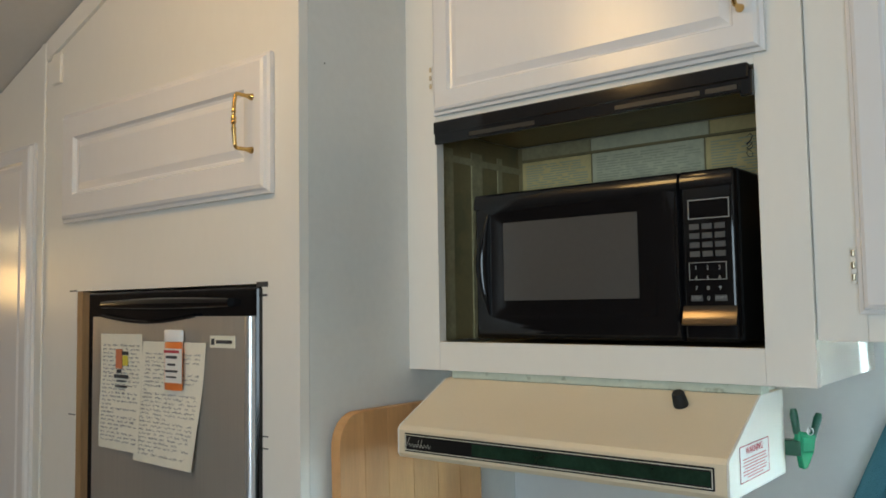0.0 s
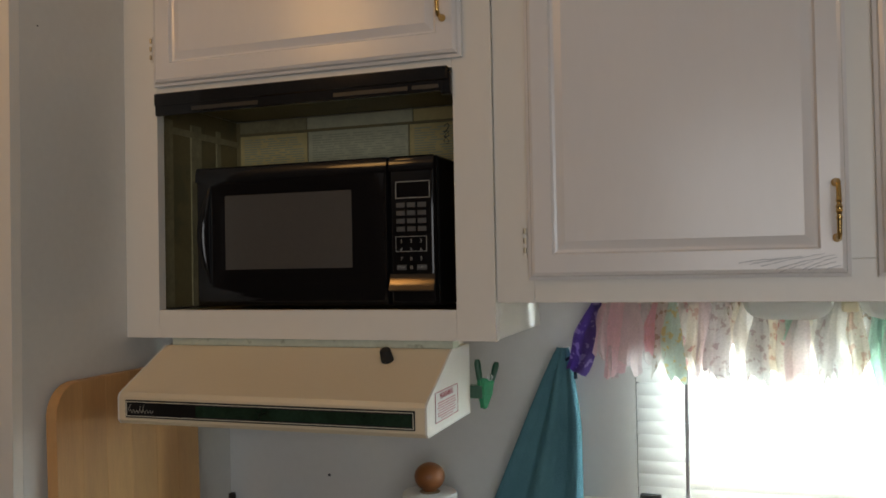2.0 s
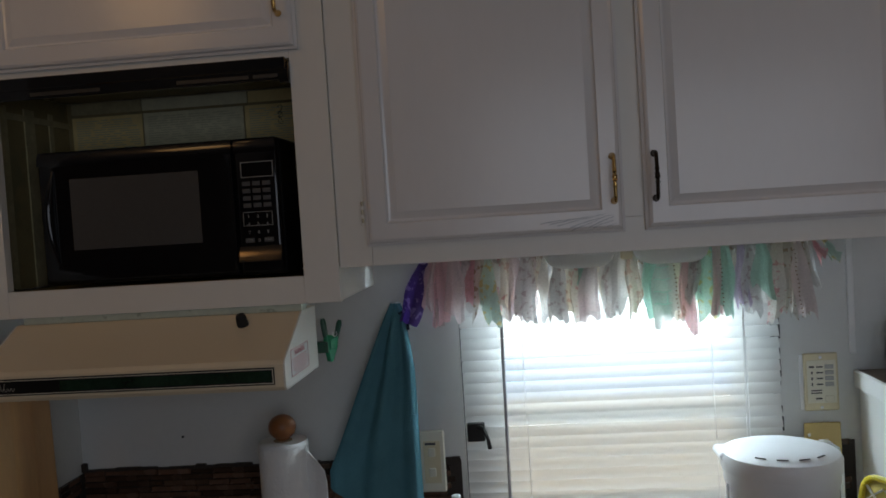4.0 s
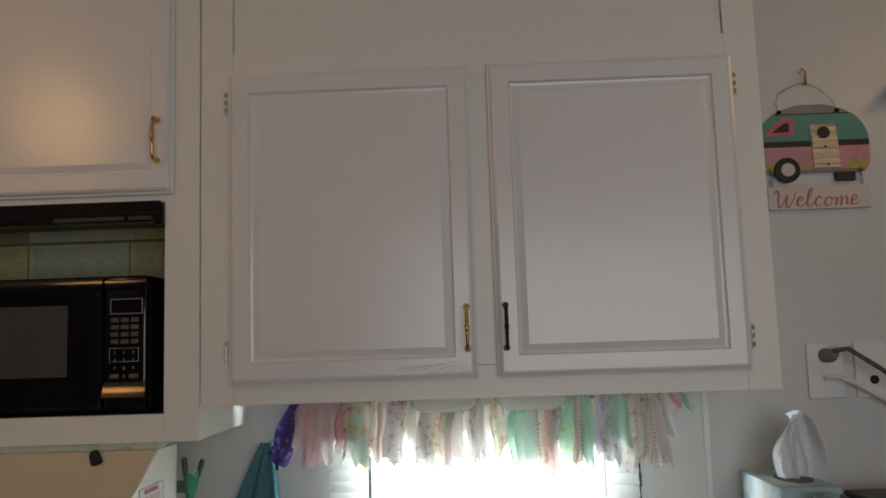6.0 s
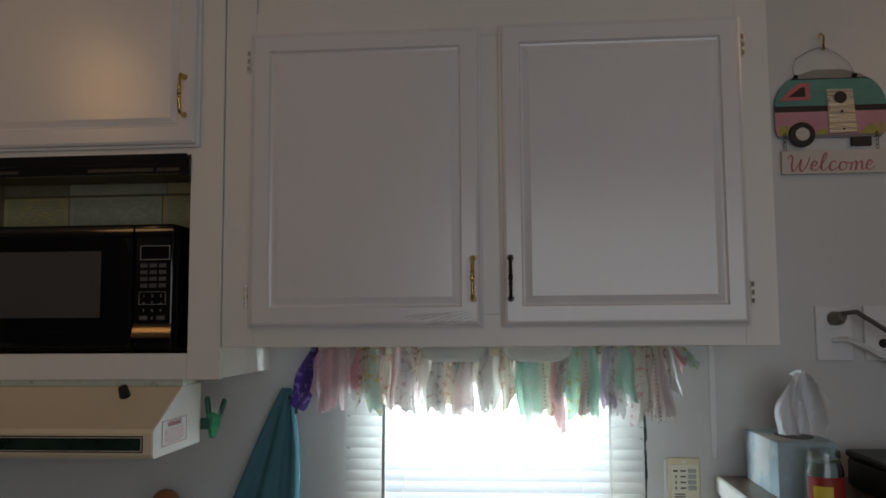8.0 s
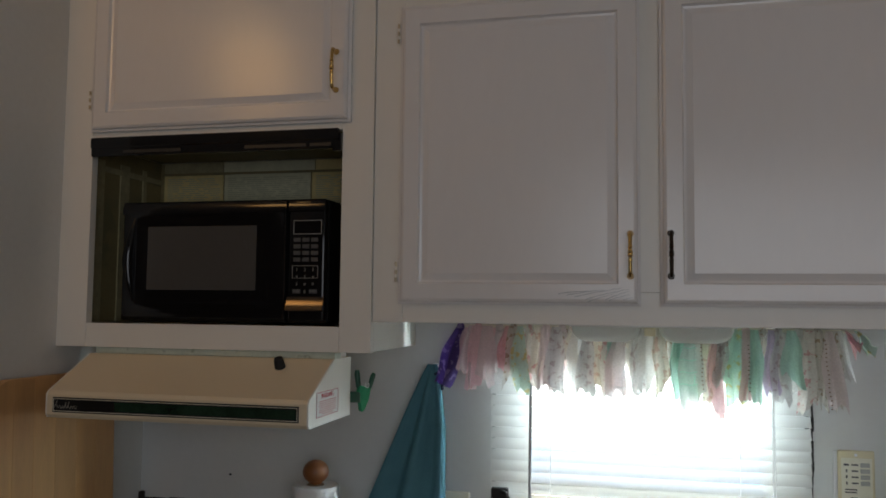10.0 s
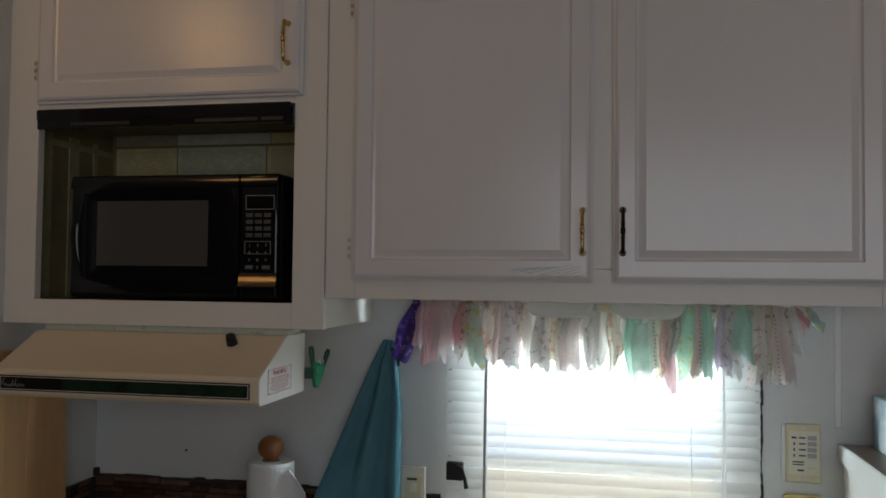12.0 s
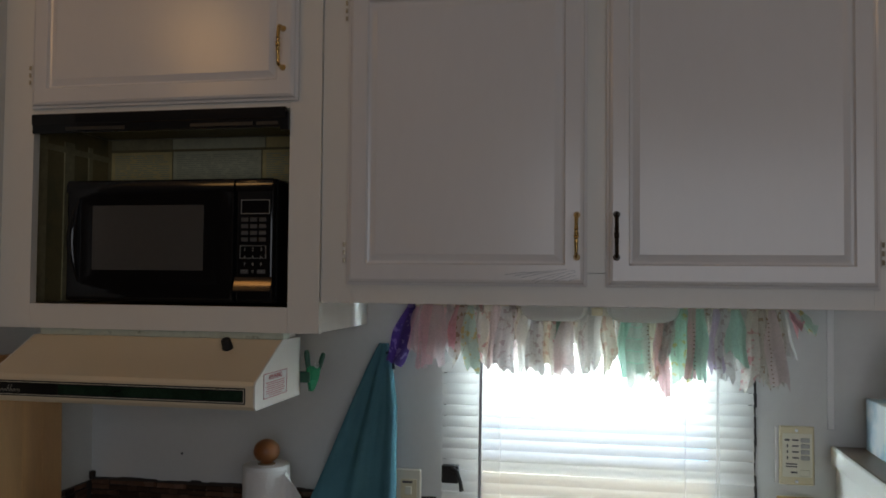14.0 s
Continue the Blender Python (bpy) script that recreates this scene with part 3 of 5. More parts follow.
part("strip", boxes((-0.6200, -0.0955, -0.4652, -0.4631, 1.3785, 1.4085), bevel=0.0005), BLACK_SATIN, h, "black name strip")
part("strip_inlay", boxes((-0.480, -0.1005, -0.4660, -0.4653, 1.3845, 1.4025)), GREEN_STRIP, h, "dark green inlay")
b = bmesh.new()
for x0, x1, z0, z1 in ((-0.6180, -0.0975, 1.4050, 1.4060), (-0.6180, -0.0975, 1.3810, 1.3820), (-0.6180, -0.6170, 1.3820, 1.4050), (-0.0985, -0.0975, 1.3820, 1.4050)):
    box(b, x0, x1, -0.4662, -0.4653, z0, z1)
part("strip_border", b, IVORY_PALE, h, "thin pale border line")
b = bmesh.new()
random.seed(7)
tube(b, [(-0.619, -0.4658, 1.4005), (-0.6165, -0.4658, 1.3865), (-0.6085, -0.4658, 1.4015)], 0.0007, 6)
tube(b, [(-0.611 + 0.0011 * k, -0.4658, 1.3895 + 0.0030 * math.sin(k * 1.05) + 0.0006 * math.sin(k * 0.4)) for k in range(44)], 0.0005, 5)
tube(b, [(-0.5925, -0.4658, 1.387), (-0.5885, -0.4658, 1.399)], 0.0006, 6)
tube(b, [(-0.5860, -0.4658, 1.387), (-0.5815, -0.4658, 1.4005)], 0.0006, 6)
part("emblem", b, mat("emblem_grey", (0.34, 0.33, 0.31), 0.4, bump=0), h, "pale slanted emblem strokes")
kn = bmesh.new()
lathe(kn, [(0.0105, -0.004), (0.0108, 0.004), (0.0092, 0.021), (0.0078, 0.0235), (0.002, 0.024)], n=18)
bmesh.ops.transform(kn, matrix=pose(-0.180, -0.362, 1.470, 30, 0, 0), verts=kn.verts[:])
part("knob", kn, RUBBER, h, "black control knob", smooth=True)
lab = part("warning_label", boxes((HX1 + 0.0003, HX1 + 0.0009, -0.426, -0.312, 1.383, 1.430)), mat("label_white", (0.72, 0.70, 0.68), 0.6, bump=0), h, "white sticker with red print")
part("label_title", letters("WARNING:", 0.0135, pose(HX1 + 0.0012, -0.369, 1.4215, 90, 0, 90), 0.0002), RED_INK, lab)
for k, w in enumerate((0.046, 0.043, 0.047, 0.040, 0.046, 0.044, 0.030)):
    z = 1.412 - k * 0.0040
    part("printed_line", boxes((HX1 + 0.0010, HX1 + 0.0014, -0.369 - w, -0.369 + w, z - 0.0008, z + 0.0008)), RED_FADED, lab)
for a in ((-0.426, -0.425, 1.383, 1.430), (-0.313, -0.312, 1.383, 1.430), (-0.425, -0.313, 1.383, 1.384), (-0.425, -0.313, 1.429, 1.430)):
    part("label_edge", boxes((HX1 + 0.0010, HX1 + 0.0014, *a)), RED_INK, lab)
# clip on the hood's side
k = thing("bag_clip", (-0.052, -0.218, 1.372), "green plastic spring clip held on the side of the hood", "clip")
clip_at = Matrix.Translation((-0.052, -0.218, 0)) @ Matrix.Rotation(radians(48), 4, "Z")


def clip_part(name, b, material, label="", smooth=False):
    bmesh.ops.transform(b, matrix=clip_at, verts=b.verts[:])
    return part(name, b, material, k, label, smooth)


b = prism(bmesh.new(), [(-0.010, 1.372), (-0.002, 1.374), (0.009, 1.398), (0.013, 1.420), (0.006, 1.424), (-0.015, 1.428), (-0.017, 1.412)], -0.007, 0.007, "Y")
bmesh.ops.bevel(b, geom=b.edges[:], offset=0.002, segments=1, affect="EDGES")
clip_part("jaw", b, GREEN)
clip_part("jaw_rib", boxes((-0.011, 0.007, -0.0095, -0.0072, 1.398, 1.420), bevel=0.001), GREEN, "raised rib on the jaw")
clip_part("grip", tube(bmesh.new(), [(-0.014, 0, 1.424), (-0.018, 0, 1.452), (-0.0185, 0, 1.460)], [0.0055, 0.006, 0.004], 10), GREEN_DARK, "dark green grip", True)
clip_part("grip", tube(bmesh.new(), [(0.011, 0, 1.418), (0.020, 0, 1.445), (0.0225, 0, 1.452)], [0.005, 0.006, 0.004], 10), GREEN_DARK, "dark green grip", True)
clip_part("spring", tube(bmesh.new(), [(0.004 * math.cos(q * 0.7) - 0.001, -0.009 - 0.0006 * q, 1.428 + 0.005 * math.sin(q * 0.7)) for q in range(12)], 0.0008, 6), STEEL_EDGE, smooth=True)
part("lower_jaw", boxes((HX1 - 0.006, -0.056, -0.2355, -0.214, 1.392, 1.414), bevel=0.001), GREEN_DARK, k)

# ---- fridge cabinet ----
f = thing("fridge_cabinet", (-1.17, -0.3, 0.0), "tall white painted cabinet built round the refrigerator", "cabinet")
FX0 = -1.600
O0, O1, OZ = -1.440, -0.826, 1.661
bm = bmesh.new()
Y0, Y1 = FRIDGE, FRIDGE + 0.02
prism(bm, [(O1, 0), (SIDE, 0), (SIDE, roof(SIDE) - 0.003), (O1, roof(O1) - 0.003)], Y0, Y1, "Y")
prism(bm, [(FX0, 0), (O0, 0), (O0, roof(O0) - 0.003), (FX0, roof(FX0) - 0.003)], Y0, Y1, "Y")
prism(bm, [(O0, OZ), (O1, OZ), (O1, roof(O1) - 0.003), (O0, roof(O0) - 0.003)], Y0, Y1, "Y")
part("face", bm, PAINT, f)
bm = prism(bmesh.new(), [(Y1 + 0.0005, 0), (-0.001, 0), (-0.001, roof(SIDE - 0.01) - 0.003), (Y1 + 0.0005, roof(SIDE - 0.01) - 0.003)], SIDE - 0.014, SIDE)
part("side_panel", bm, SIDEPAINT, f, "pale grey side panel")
bm = boxes((FX0, FX0 + 0.014, Y1 + 0.0005, -0.001, 0, roof(FX0) - 0.004))
part("side_panel", bm, PAINT, f)
# mouldings: along the sloping ceiling and the left stile
bm = bmesh.new()
a0, a1 = FX0 + 0.02, SIDE - 0.03
prism(bm, [(a0, roof(a0) - 0.022), (a1, roof(a1) - 0.022), (a1, roof(a1) - 0.062), (a0, roof(a0) - 0.062)], Y0 - 0.008, Y0 - 0.0005, "Y")
part("moulding", bm, PAINT, f, "moulding along the sloping ceiling")
part("moulding", boxes((FX0 + 0.045, FX0 + 0.085, Y0 - 0.008, Y0 - 0.0005, 2.135, 2.205), bevel=0.002), PAINT, f)
d = part("door", rings(bmesh.new(), -1.488, -0.778, 1.812, 2.054, Y0 - 0.001, [(0, 0), (0, 0.009), (0.006, 0.011), (0.009, 0.016), (0.015, 0.019), (0.058, 0.019), (0.062, 0.011), (0.068, 0.010), (0.082, 0.015)]), PAINT_DOOR, f)
pull(d, -0.815, Y0 - 0.020, 1.933, BRASS, "shiny turned brass pull", 0.092, 0.034)
part("batten", boxes((FX0 - 0.010, FX0 + 0.010, Y0 - 0.006, Y0 - 0.0005, 0.0, roof(FX0 - 0.01) - 0.004), bevel=0.002), PAINT, f, "narrow joint batten")
part("opening_edge", boxes((O0, O0 + 0.022, Y0 + 0.001, Y0 + 0.019, 0.0, OZ)), RAWWOOD, f, "raw brown edge of the cut opening")
for a in ((O0 - 0.03, O0, Y0 - 0.001, Y0 + 0.0, OZ, OZ + 0.0025), (O1, O1 + 0.030, Y0 - 0.001, Y0, OZ - 0.006, OZ + 0.003), (O1, O1 + 0.028, Y0 - 0.001, Y0, OZ - 0.022, OZ - 0.018),
          (O0 - 0.03, O0, Y0 - 0.001, Y0, 1.395, 1.397), (O1, O1 + 0.03, Y0 - 0.001, Y0, 1.404, 1.406), (O1, O1 + 0.03, Y0 - 0.001, Y0, 1.384, 1.386)):
    part("saw_cut", boxes(a), INK, f, "dark overcut saw mark")
# pantry door beside it
p = thing("pantry", (-2.0, -0.3, 0.0), "tall white painted pantry cabinet with a panelled door", "cabinet")
bm = prism(bmesh.new(), [(-2.6, 0), (FX0 - 0.0105, 0), (FX0 - 0.0105, roof(FX0) - 0.006), (-2.6, roof(-2.6) - 0.006)], Y0, Y1, "Y")
part("face", bm, PAINT, p)
part("door", rings(bmesh.new(), -2.33, -1.634, 0.12, 2.012, Y0 - 0.0005, DOOR_STEPS), PAINT_DOOR, p)

# refrigerator
r = thing("refrigerator", (-1.14, -0.33, 0.4), "steel refrigerator with black trim set into the cabinet", "refrigerator")
part("cabinet_box", boxes((-1.412, -0.832, FRIDGE + 0.022, -0.05, 0.0, 1.649)), BLACK_SATIN, r)
DX0, DX1, DY = -1.341, -0.817, FRIDGE - 0.012
dr = part("freezer_door", boxes((DX0 - 0.030, DX1 + 0.006, DY + 0.002, FRIDGE + 0.02, 1.135, 1.655), bevel=0.003), BLACK_GLOSS, r, "black door edge")
b = bmesh.new()
n = 14
outl = [(DX0, 1.150)] + [(DX1 - 0.022, 1.150), (DX1 - 0.022, 1.606)]
outl += [(DX1 - 0.17 - 0.30 * k / n, 1.606 - 0.014 * math.sin(math.pi * k / n)) for k in range(n + 1)] + [(DX0, 1.606)]
prism(b, outl, DY - 0.004, DY + 0.0015, "Y")
part("steel_panel", b, STEEL, dr, "brushed steel door panel")
b = bmesh.new()
tube(b, [(DX1 - 0.011, DY + 0.002, 1.15), (DX1 - 0.011, DY + 0.002, 1.606)], 0.0108, 14)
part("edge_bar", b, STEEL_EDGE, dr, "bright rounded steel edge", smooth=True)
b = bmesh.new()
tube(b, [(DX0 + 0.045 + 0.42 * k / 20, DY - 0.006 - 0.006 * math.sin(math.pi * k / 20), 1.630) for k in range(21)], [0.008 + 0.004 * math.sin(math.pi * k / 20) for k in range(21)], 10)
tube(b, [(DX0 + 0.04 + 0.32 * k / 20, DY - 0.004, 1.608 - 0.012 * math.sin(math.pi * k / 20)) for k in range(21)], 0.004, 8)
part("handle", b, BLACK_GLOSS, dr, "black bar grip along the door's top", smooth=True)
part("lower_trim", boxes((DX0 - 0.03, DX1, DY - 0.006, DY + 0.001, 1.137, 1.1495), bevel=0.002), BLACK_GLOSS, dr)
part("main_door", boxes((DX0 - 0.055, DX1 + 0.006, DY, FRIDGE + 0.02, 0.42, 1.130), bevel=0.003), STEEL, r)
st = part("badge", boxes((-0.934, -0.864, DY - 0.0055, DY - 0.0042, 1.551, 1.572)), IVORY_PALE, dr, "small pale badge")
part("badge_mark", boxes((-0.916, -0.871, DY - 0.0061, DY - 0.0056, 1.5585, 1.5645), (-0.930, -0.921, DY - 0.0061, DY - 0.0056, 1.556, 1.567)), INK, st)


def note(x0, x1, z0, z1, tilt, curl, label, lines, seed):
    random.seed(seed)
    base = ((x0 + x1) / 2, DY - 0.006, z0)
    n = thing("note", base, label, "note", "notes on the refrigerator")
    b = bmesh.new()
    w, hgt = x1 - x0, z1 - z0

    def at(u, v, lift=0.0):
        return (x0 + u * w + (1 - v) * tilt, DY - 0.0062 - lift - curl * (1 - v) ** 2 * (0.3 + u) - 0.001 * math.sin(7 * v), z0 + v * hgt)
    sheet(b, [[at(u / 8, v / 10) for u in range(9)] for v in range(11)], 0.0004)
    part("paper", b, PAPER, n, smooth=True)
    b = bmesh.new()
    for i in range(lines):
        v = 0.90 - 0.86 * i / lines
        u = 0.06
        while u < 0.9:
            s = random.uniform(0.05, 0.17)
            e = min(u + s, 0.94)
            k = max(4, int((e - u) / 0.007))
            tube(b, [at(u + (e - u) * q / k, v + 0.010 * random.uniform(-1, 1), 0.0009) for q in range(k + 1)], 0.00042, 3)
            u = e + random.uniform(0.02, 0.06)
            if random.random() < 0.04:
                break
    part("handwriting", b, PENCIL, n, "illegible pen scribbles")
    return n, at


n1, at1 = note(-1.303, -1.150, 1.345, 1.572, -0.004, 0.004, "narrow handwritten list on cream paper stuck to the refrigerator", 25, 3)
b = boxes((-1.243, -1.219, DY - 0.0085, DY - 0.0078, 1.504, 1.542))
part("picture", b, mat("printed_orange", (0.62, 0.20, 0.10), 0.6, bump=0), n1, "small printed picture")
part("picture", boxes((-1.217, -1.199, DY - 0.0085, DY - 0.0078, 1.510, 1.530)), mat("printed_yellow", (0.70, 0.58, 0.08), 0.6, bump=0), n1)
part("picture", boxes((-1.221, -1.197, DY - 0.0085, DY - 0.0078, 1.531, 1.538)), INK, n1)
part("picture", boxes((-1.239, -1.223, DY - 0.0085, DY - 0.0078, 1.495, 1.502)), INK, n1)
part("printed_lines", boxes((-1.249, -1.197, DY - 0.0085, DY - 0.0078, 1.485, 1.492), (-1.239, -1.205, DY - 0.0085, DY - 0.0078, 1.478, 1.481), (-1.245, -1.201, DY - 0.0085, DY - 0.0078, 1.467, 1.471)), INK, n1)
n2, at2 = note(-1.146, -0.944, 1.331, 1.559, -0.030, 0.008, "handwritten note on cream paper held by a magnet", 26, 9)
mg = thing("magnet", (-1.0390, DY - 0.02, 1.4700), "orange pill-bottle shaped magnet with a white cap and label", "magnet")
b = bmesh.new()
lathe(b, [(0.026, 1.4720), (0.0275, 1.4740), (0.0275, 1.5570), (0.024, 1.5600)], (0, 0, 0), 20)
bmesh.ops.transform(b, matrix=Matrix.Translation((-1.0360, DY - 0.012, 0)) @ Matrix.Diagonal((1, 0.22, 1, 1)), verts=b.verts[:])
part("bottle", b, mat("orange_plastic", (0.75, 0.20, 0.05), 0.35, bump=0), mg, "orange body", smooth=True)
b = bmesh.new()
lathe(b, [(0.028, 1.5600), (0.030, 1.5620), (0.030, 1.5790), (0.026, 1.5820)], (0, 0, 0), 20)
bmesh.ops.transform(b, matrix=Matrix.Translation((-1.0360, DY - 0.012, 0)) @ Matrix.Diagonal((1, 0.22, 1, 1)), verts=b.verts[:])
part("cap", b, WHITE_PLASTIC, mg, "white cap", smooth=True)
part("label", boxes((-1.0505, -0.9995, DY - 0.0205, DY - 0.0188, 1.4860, 1.5480)), mat("white_label", (0.76, 0.74, 0.70), 0.6, bump=0), mg, "white printed label")
part("printed_lines", boxes((-1.0470, -1.0120, DY - 0.0213, DY - 0.0208, 1.5300, 1.5350), (-1.0420, -1.0170, DY - 0.0213, DY - 0.0208, 1.5170, 1.5210), (-1.0490, -1.0100, DY - 0.0213, DY - 0.0208, 1.5050, 1.5090), (-1.0450, -1.0140, DY - 0.0213, DY - 0.0208, 1.4950, 1.4980)), INK, mg)
part("printed_stripe", boxes((-1.0530, -1.0060, DY - 0.0213, DY - 0.0208, 1.5400, 1.5450)), RED_INK, mg)

# ---- window, blind and what lies outside ----
w = tagged(thing("window_1", (0.526, 0.03, WZ0), "black-framed kitchen window behind a blind", "window"), kind="structure")
bm = boxes((WX0 + 0.0005, WX0 + 0.004, 0.006, 0.055, WZ0 + 0.001, WZ1 - 0.001), (WX1 - 0.004, WX1 - 0.0005, 0.006, 0.055, WZ0 + 0.001, WZ1 - 0.001),
           (0.2725, 0.7775, 0.03, 0.05, 1.172, 1.192), (WX0 + 0.0045, WX1 - 0.0045, 0.006, 0.055, WZ1 - 0.012, WZ1 - 0.001), (WX0 + 0.0045, WX1 - 0.0045, 0.006, 0.055, WZ0 + 0.001, WZ0 + 0.016))
part("window_frame", bm, RUBBER, w)
for a in ((WX0 + 0.0045, 0.272, 0.024, 0.052, WZ0 + 0.017, WZ1 - 0.017), (0.778, WX1 - 0.0045, 0.024, 0.052, WZ0 + 0.017, WZ1 - 0.017)):
    part("window_jamb", boxes(a, bevel=0.002), WHITE_PLASTIC, w, "pale inner jamb of the window")
g = part("pane", boxes((0.2725, 0.7775, 0.034, 0.037, WZ0 + 0.016, 1.172)), CLEAR, w)
g.visible_shadow = False
g = part("pane", boxes((0.2725, 0.7775, 0.034, 0.037, 1.192, WZ1 - 0.016)), CLEAR, w)
g.visible_shadow = False
random.seed(11)
b = bmesh.new()
zz = WZ0
while zz < 1.47:
    s = random.uniform(0.012, 0.03)
    box(b, WX1 + 0.001, WX1 + random.uniform(0.004, 0.008), -0.004, 0.004, zz, zz + s)
    zz += s
part("rubber_seal", b, RUBBER, w, "ragged black rubber seal")
cr = part("latch", boxes((WX0 + 0.010, WX0 + 0.048, -0.062, -0.048, 1.156, 1.196), bevel=0.002), RUBBER, w, "black window crank latch")
part("lever", tube(bmesh.new(), [(WX0 + 0.034, -0.060, 1.188), (WX0 + 0.046, -0.070, 1.185), (WX0 + 0.054, -0.072, 1.166), (WX0 + 0.058, -0.072, 1.143)], [0.006, 0.0055, 0.004, 0.005], 8), RUBBER, cr, smooth=True)

bl = thing("mini_blind", (0.526, -0.03, WZ0), "white aluminium mini blind with tilted slats over the window", "blind")
part("head_rail", boxes((WX0 + 0.001, WX1 - 0.001, -0.048, -0.022, 1.520, 1.545), bevel=0.002), WHITE_PLASTIC, bl)
PITCH, TILT_A = 0.0243, radians(64)
sl = bmesh.new()
prof = []
for k in range(5):
    u = k / 4 - 0.5
    prof.append((u * 0.0246 * math.cos(TILT_A) + 0.0022 * (1 - 4 * u * u) * math.sin(TILT_A) * 0.6, u * 0.0246 * math.sin(TILT_A) - 0.0022 * (1 - 4 * u * u) * math.cos(TILT_A) * 0.6))
rows = [[(x, py, pz) for x in (-0.337, -0.11, 0.11, 0.337)] for py, pz in prof]
sheet(sl, rows, 0.0003)
slat_mesh = mesh_of("slat", sl, SLAT, True)
k = 0
z = 1.508
random.seed(2)
while z > 0.99:
    ob = new("slat", slat_mesh)
    ob.parent, ob.matrix_parent_inverse = bl, Matrix.Translation(-bl.location)
    ob.matrix_basis = pose(0.526, -0.033, z, random.uniform(-1.2, 1.2) - (9 if abs(z - 1.186) < 0.012 else 0), random.uniform(-0.12, 0.12), 0)
    z -= PITCH
    k += 1
for x in (0.322, 0.720):
    part("ladder_cord", tube(bmesh.new(), [(x, -0.046, 1.52), (x + 0.002, -0.0455, 1.2), (x + 0.003, -0.046, 0.99)], 0.0007, 6), WHITE_PLASTIC, bl)
GREYROD = mat("grey_clear_wand", (0.36, 0.36, 0.38), 0.25, bump=0)
part("tilt_wand", tube(bmesh.new(), [(0.282, -0.053, 1.52), (0.280, -0.054, 1.3), (0.278, -0.054, 1.0)], 0.0036, 8), GREYROD, bl, "grey tilt wand", smooth=True)
for dx in (0.0, 0.006):
    part("pull_cord", tube(bmesh.new(), [(0.787, -0.05, 1.52), (0.785 + dx, -0.05, 1.2), (0.781 + dx, -0.05, 1.02)], 0.0009, 6), WHITE_PLASTIC, bl)

# plain glowing backdrop: bright sky, then added blue and warm boards tinting the slats
setting("backdrop_sky", boxes((-4.0, 5.0, 4.0, 4.02, 0.62, 6.0)), glow("hazy_bright_sky", (1.0, 0.97, 0.90), SKY_GLOW), "bright hazy sky outside the window")
setting("backdrop_shade", boxes((-4.0, 5.0, 3.99, 4.01, 0.33, 0.64)), glow("blue_tint_glow", (0.20, 0.43, 1.0), 13.0), "glowing blue board added outside to tint the blind")
setting("backdrop_field", boxes((-4.0, 5.0, 3.99, 4.01, -0.7, 0.33)), glow("warm_tint_glow", (1.0, 0.92, 0.80), 8.5), "glowing warm board added outside to tint the lower blind")
setting("ground", boxes((-30, 30, 0.3, 40, -0.8, -0.7)), mat("dry_ground", (0.42, 0.36, 0.24), 0.9, vary=0.2, bump=0.3), "dry sunlit ground outside")

# ---- rag valance ----
v = thing("rag_valance", (0.53, -0.05, 1.548), "valance of knotted pastel fabric strips hanging over the window", "valance")
part("rod", tube(bmesh.new(), [(0.125, -0.062, 1.553), (0.95, -0.062, 1.553)], 0.004, 8), IVORY_PALE, v)
PURPLE = cloth("purple_print", (0.17, 0.11, 0.33), 0.66, (0.40, 0.30, 0.58), sheer=0.0)
PINK = cloth("pink_print", (0.87, 0.66, 0.68), 0.66, (0.85, 0.66, 0.66), sheer=0.16)
ROSE = cloth("rose", (0.83, 0.54, 0.58), 0.66, (0.8, 0.5, 0.5), sheer=0.14)
PALEPINK = cloth("pale_pink", (0.87, 0.77, 0.77), 0.66, sheer=0.28)
MINT = cloth("mint", (0.58, 0.81, 0.73), 0.66, sheer=0.21)
MINTPRINT = cloth("mint_print", (0.66, 0.81, 0.73), 0.66, (0.75, 0.65, 0.35), sheer=0.21)
CREAM = cloth("cream_print", (0.86, 0.82, 0.74), 0.66, (0.74, 0.56, 0.48), sheer=0.21)
WHITEC = cloth("white_gauze", (0.89, 0.88, 0.86), 0.66, sheer=0.36)
GREYC = cloth("grey_print", (0.78, 0.77, 0.76), 0.66, (0.60, 0.52, 0.52), sheer=0.18)
LILAC = cloth("lilac", (0.73, 0.64, 0.78), 0.66, (0.70, 0.60, 0.75), sheer=0.21)
FLORAL = cloth("floral", (0.84, 0.80, 0.76), 0.66, (0.76, 0.46, 0.46), sheer=0.21)
LACE = cloth("lace", (0.86, 0.82, 0.76), 0.66, (0.55, 0.42, 0.32), sheer=0.41)
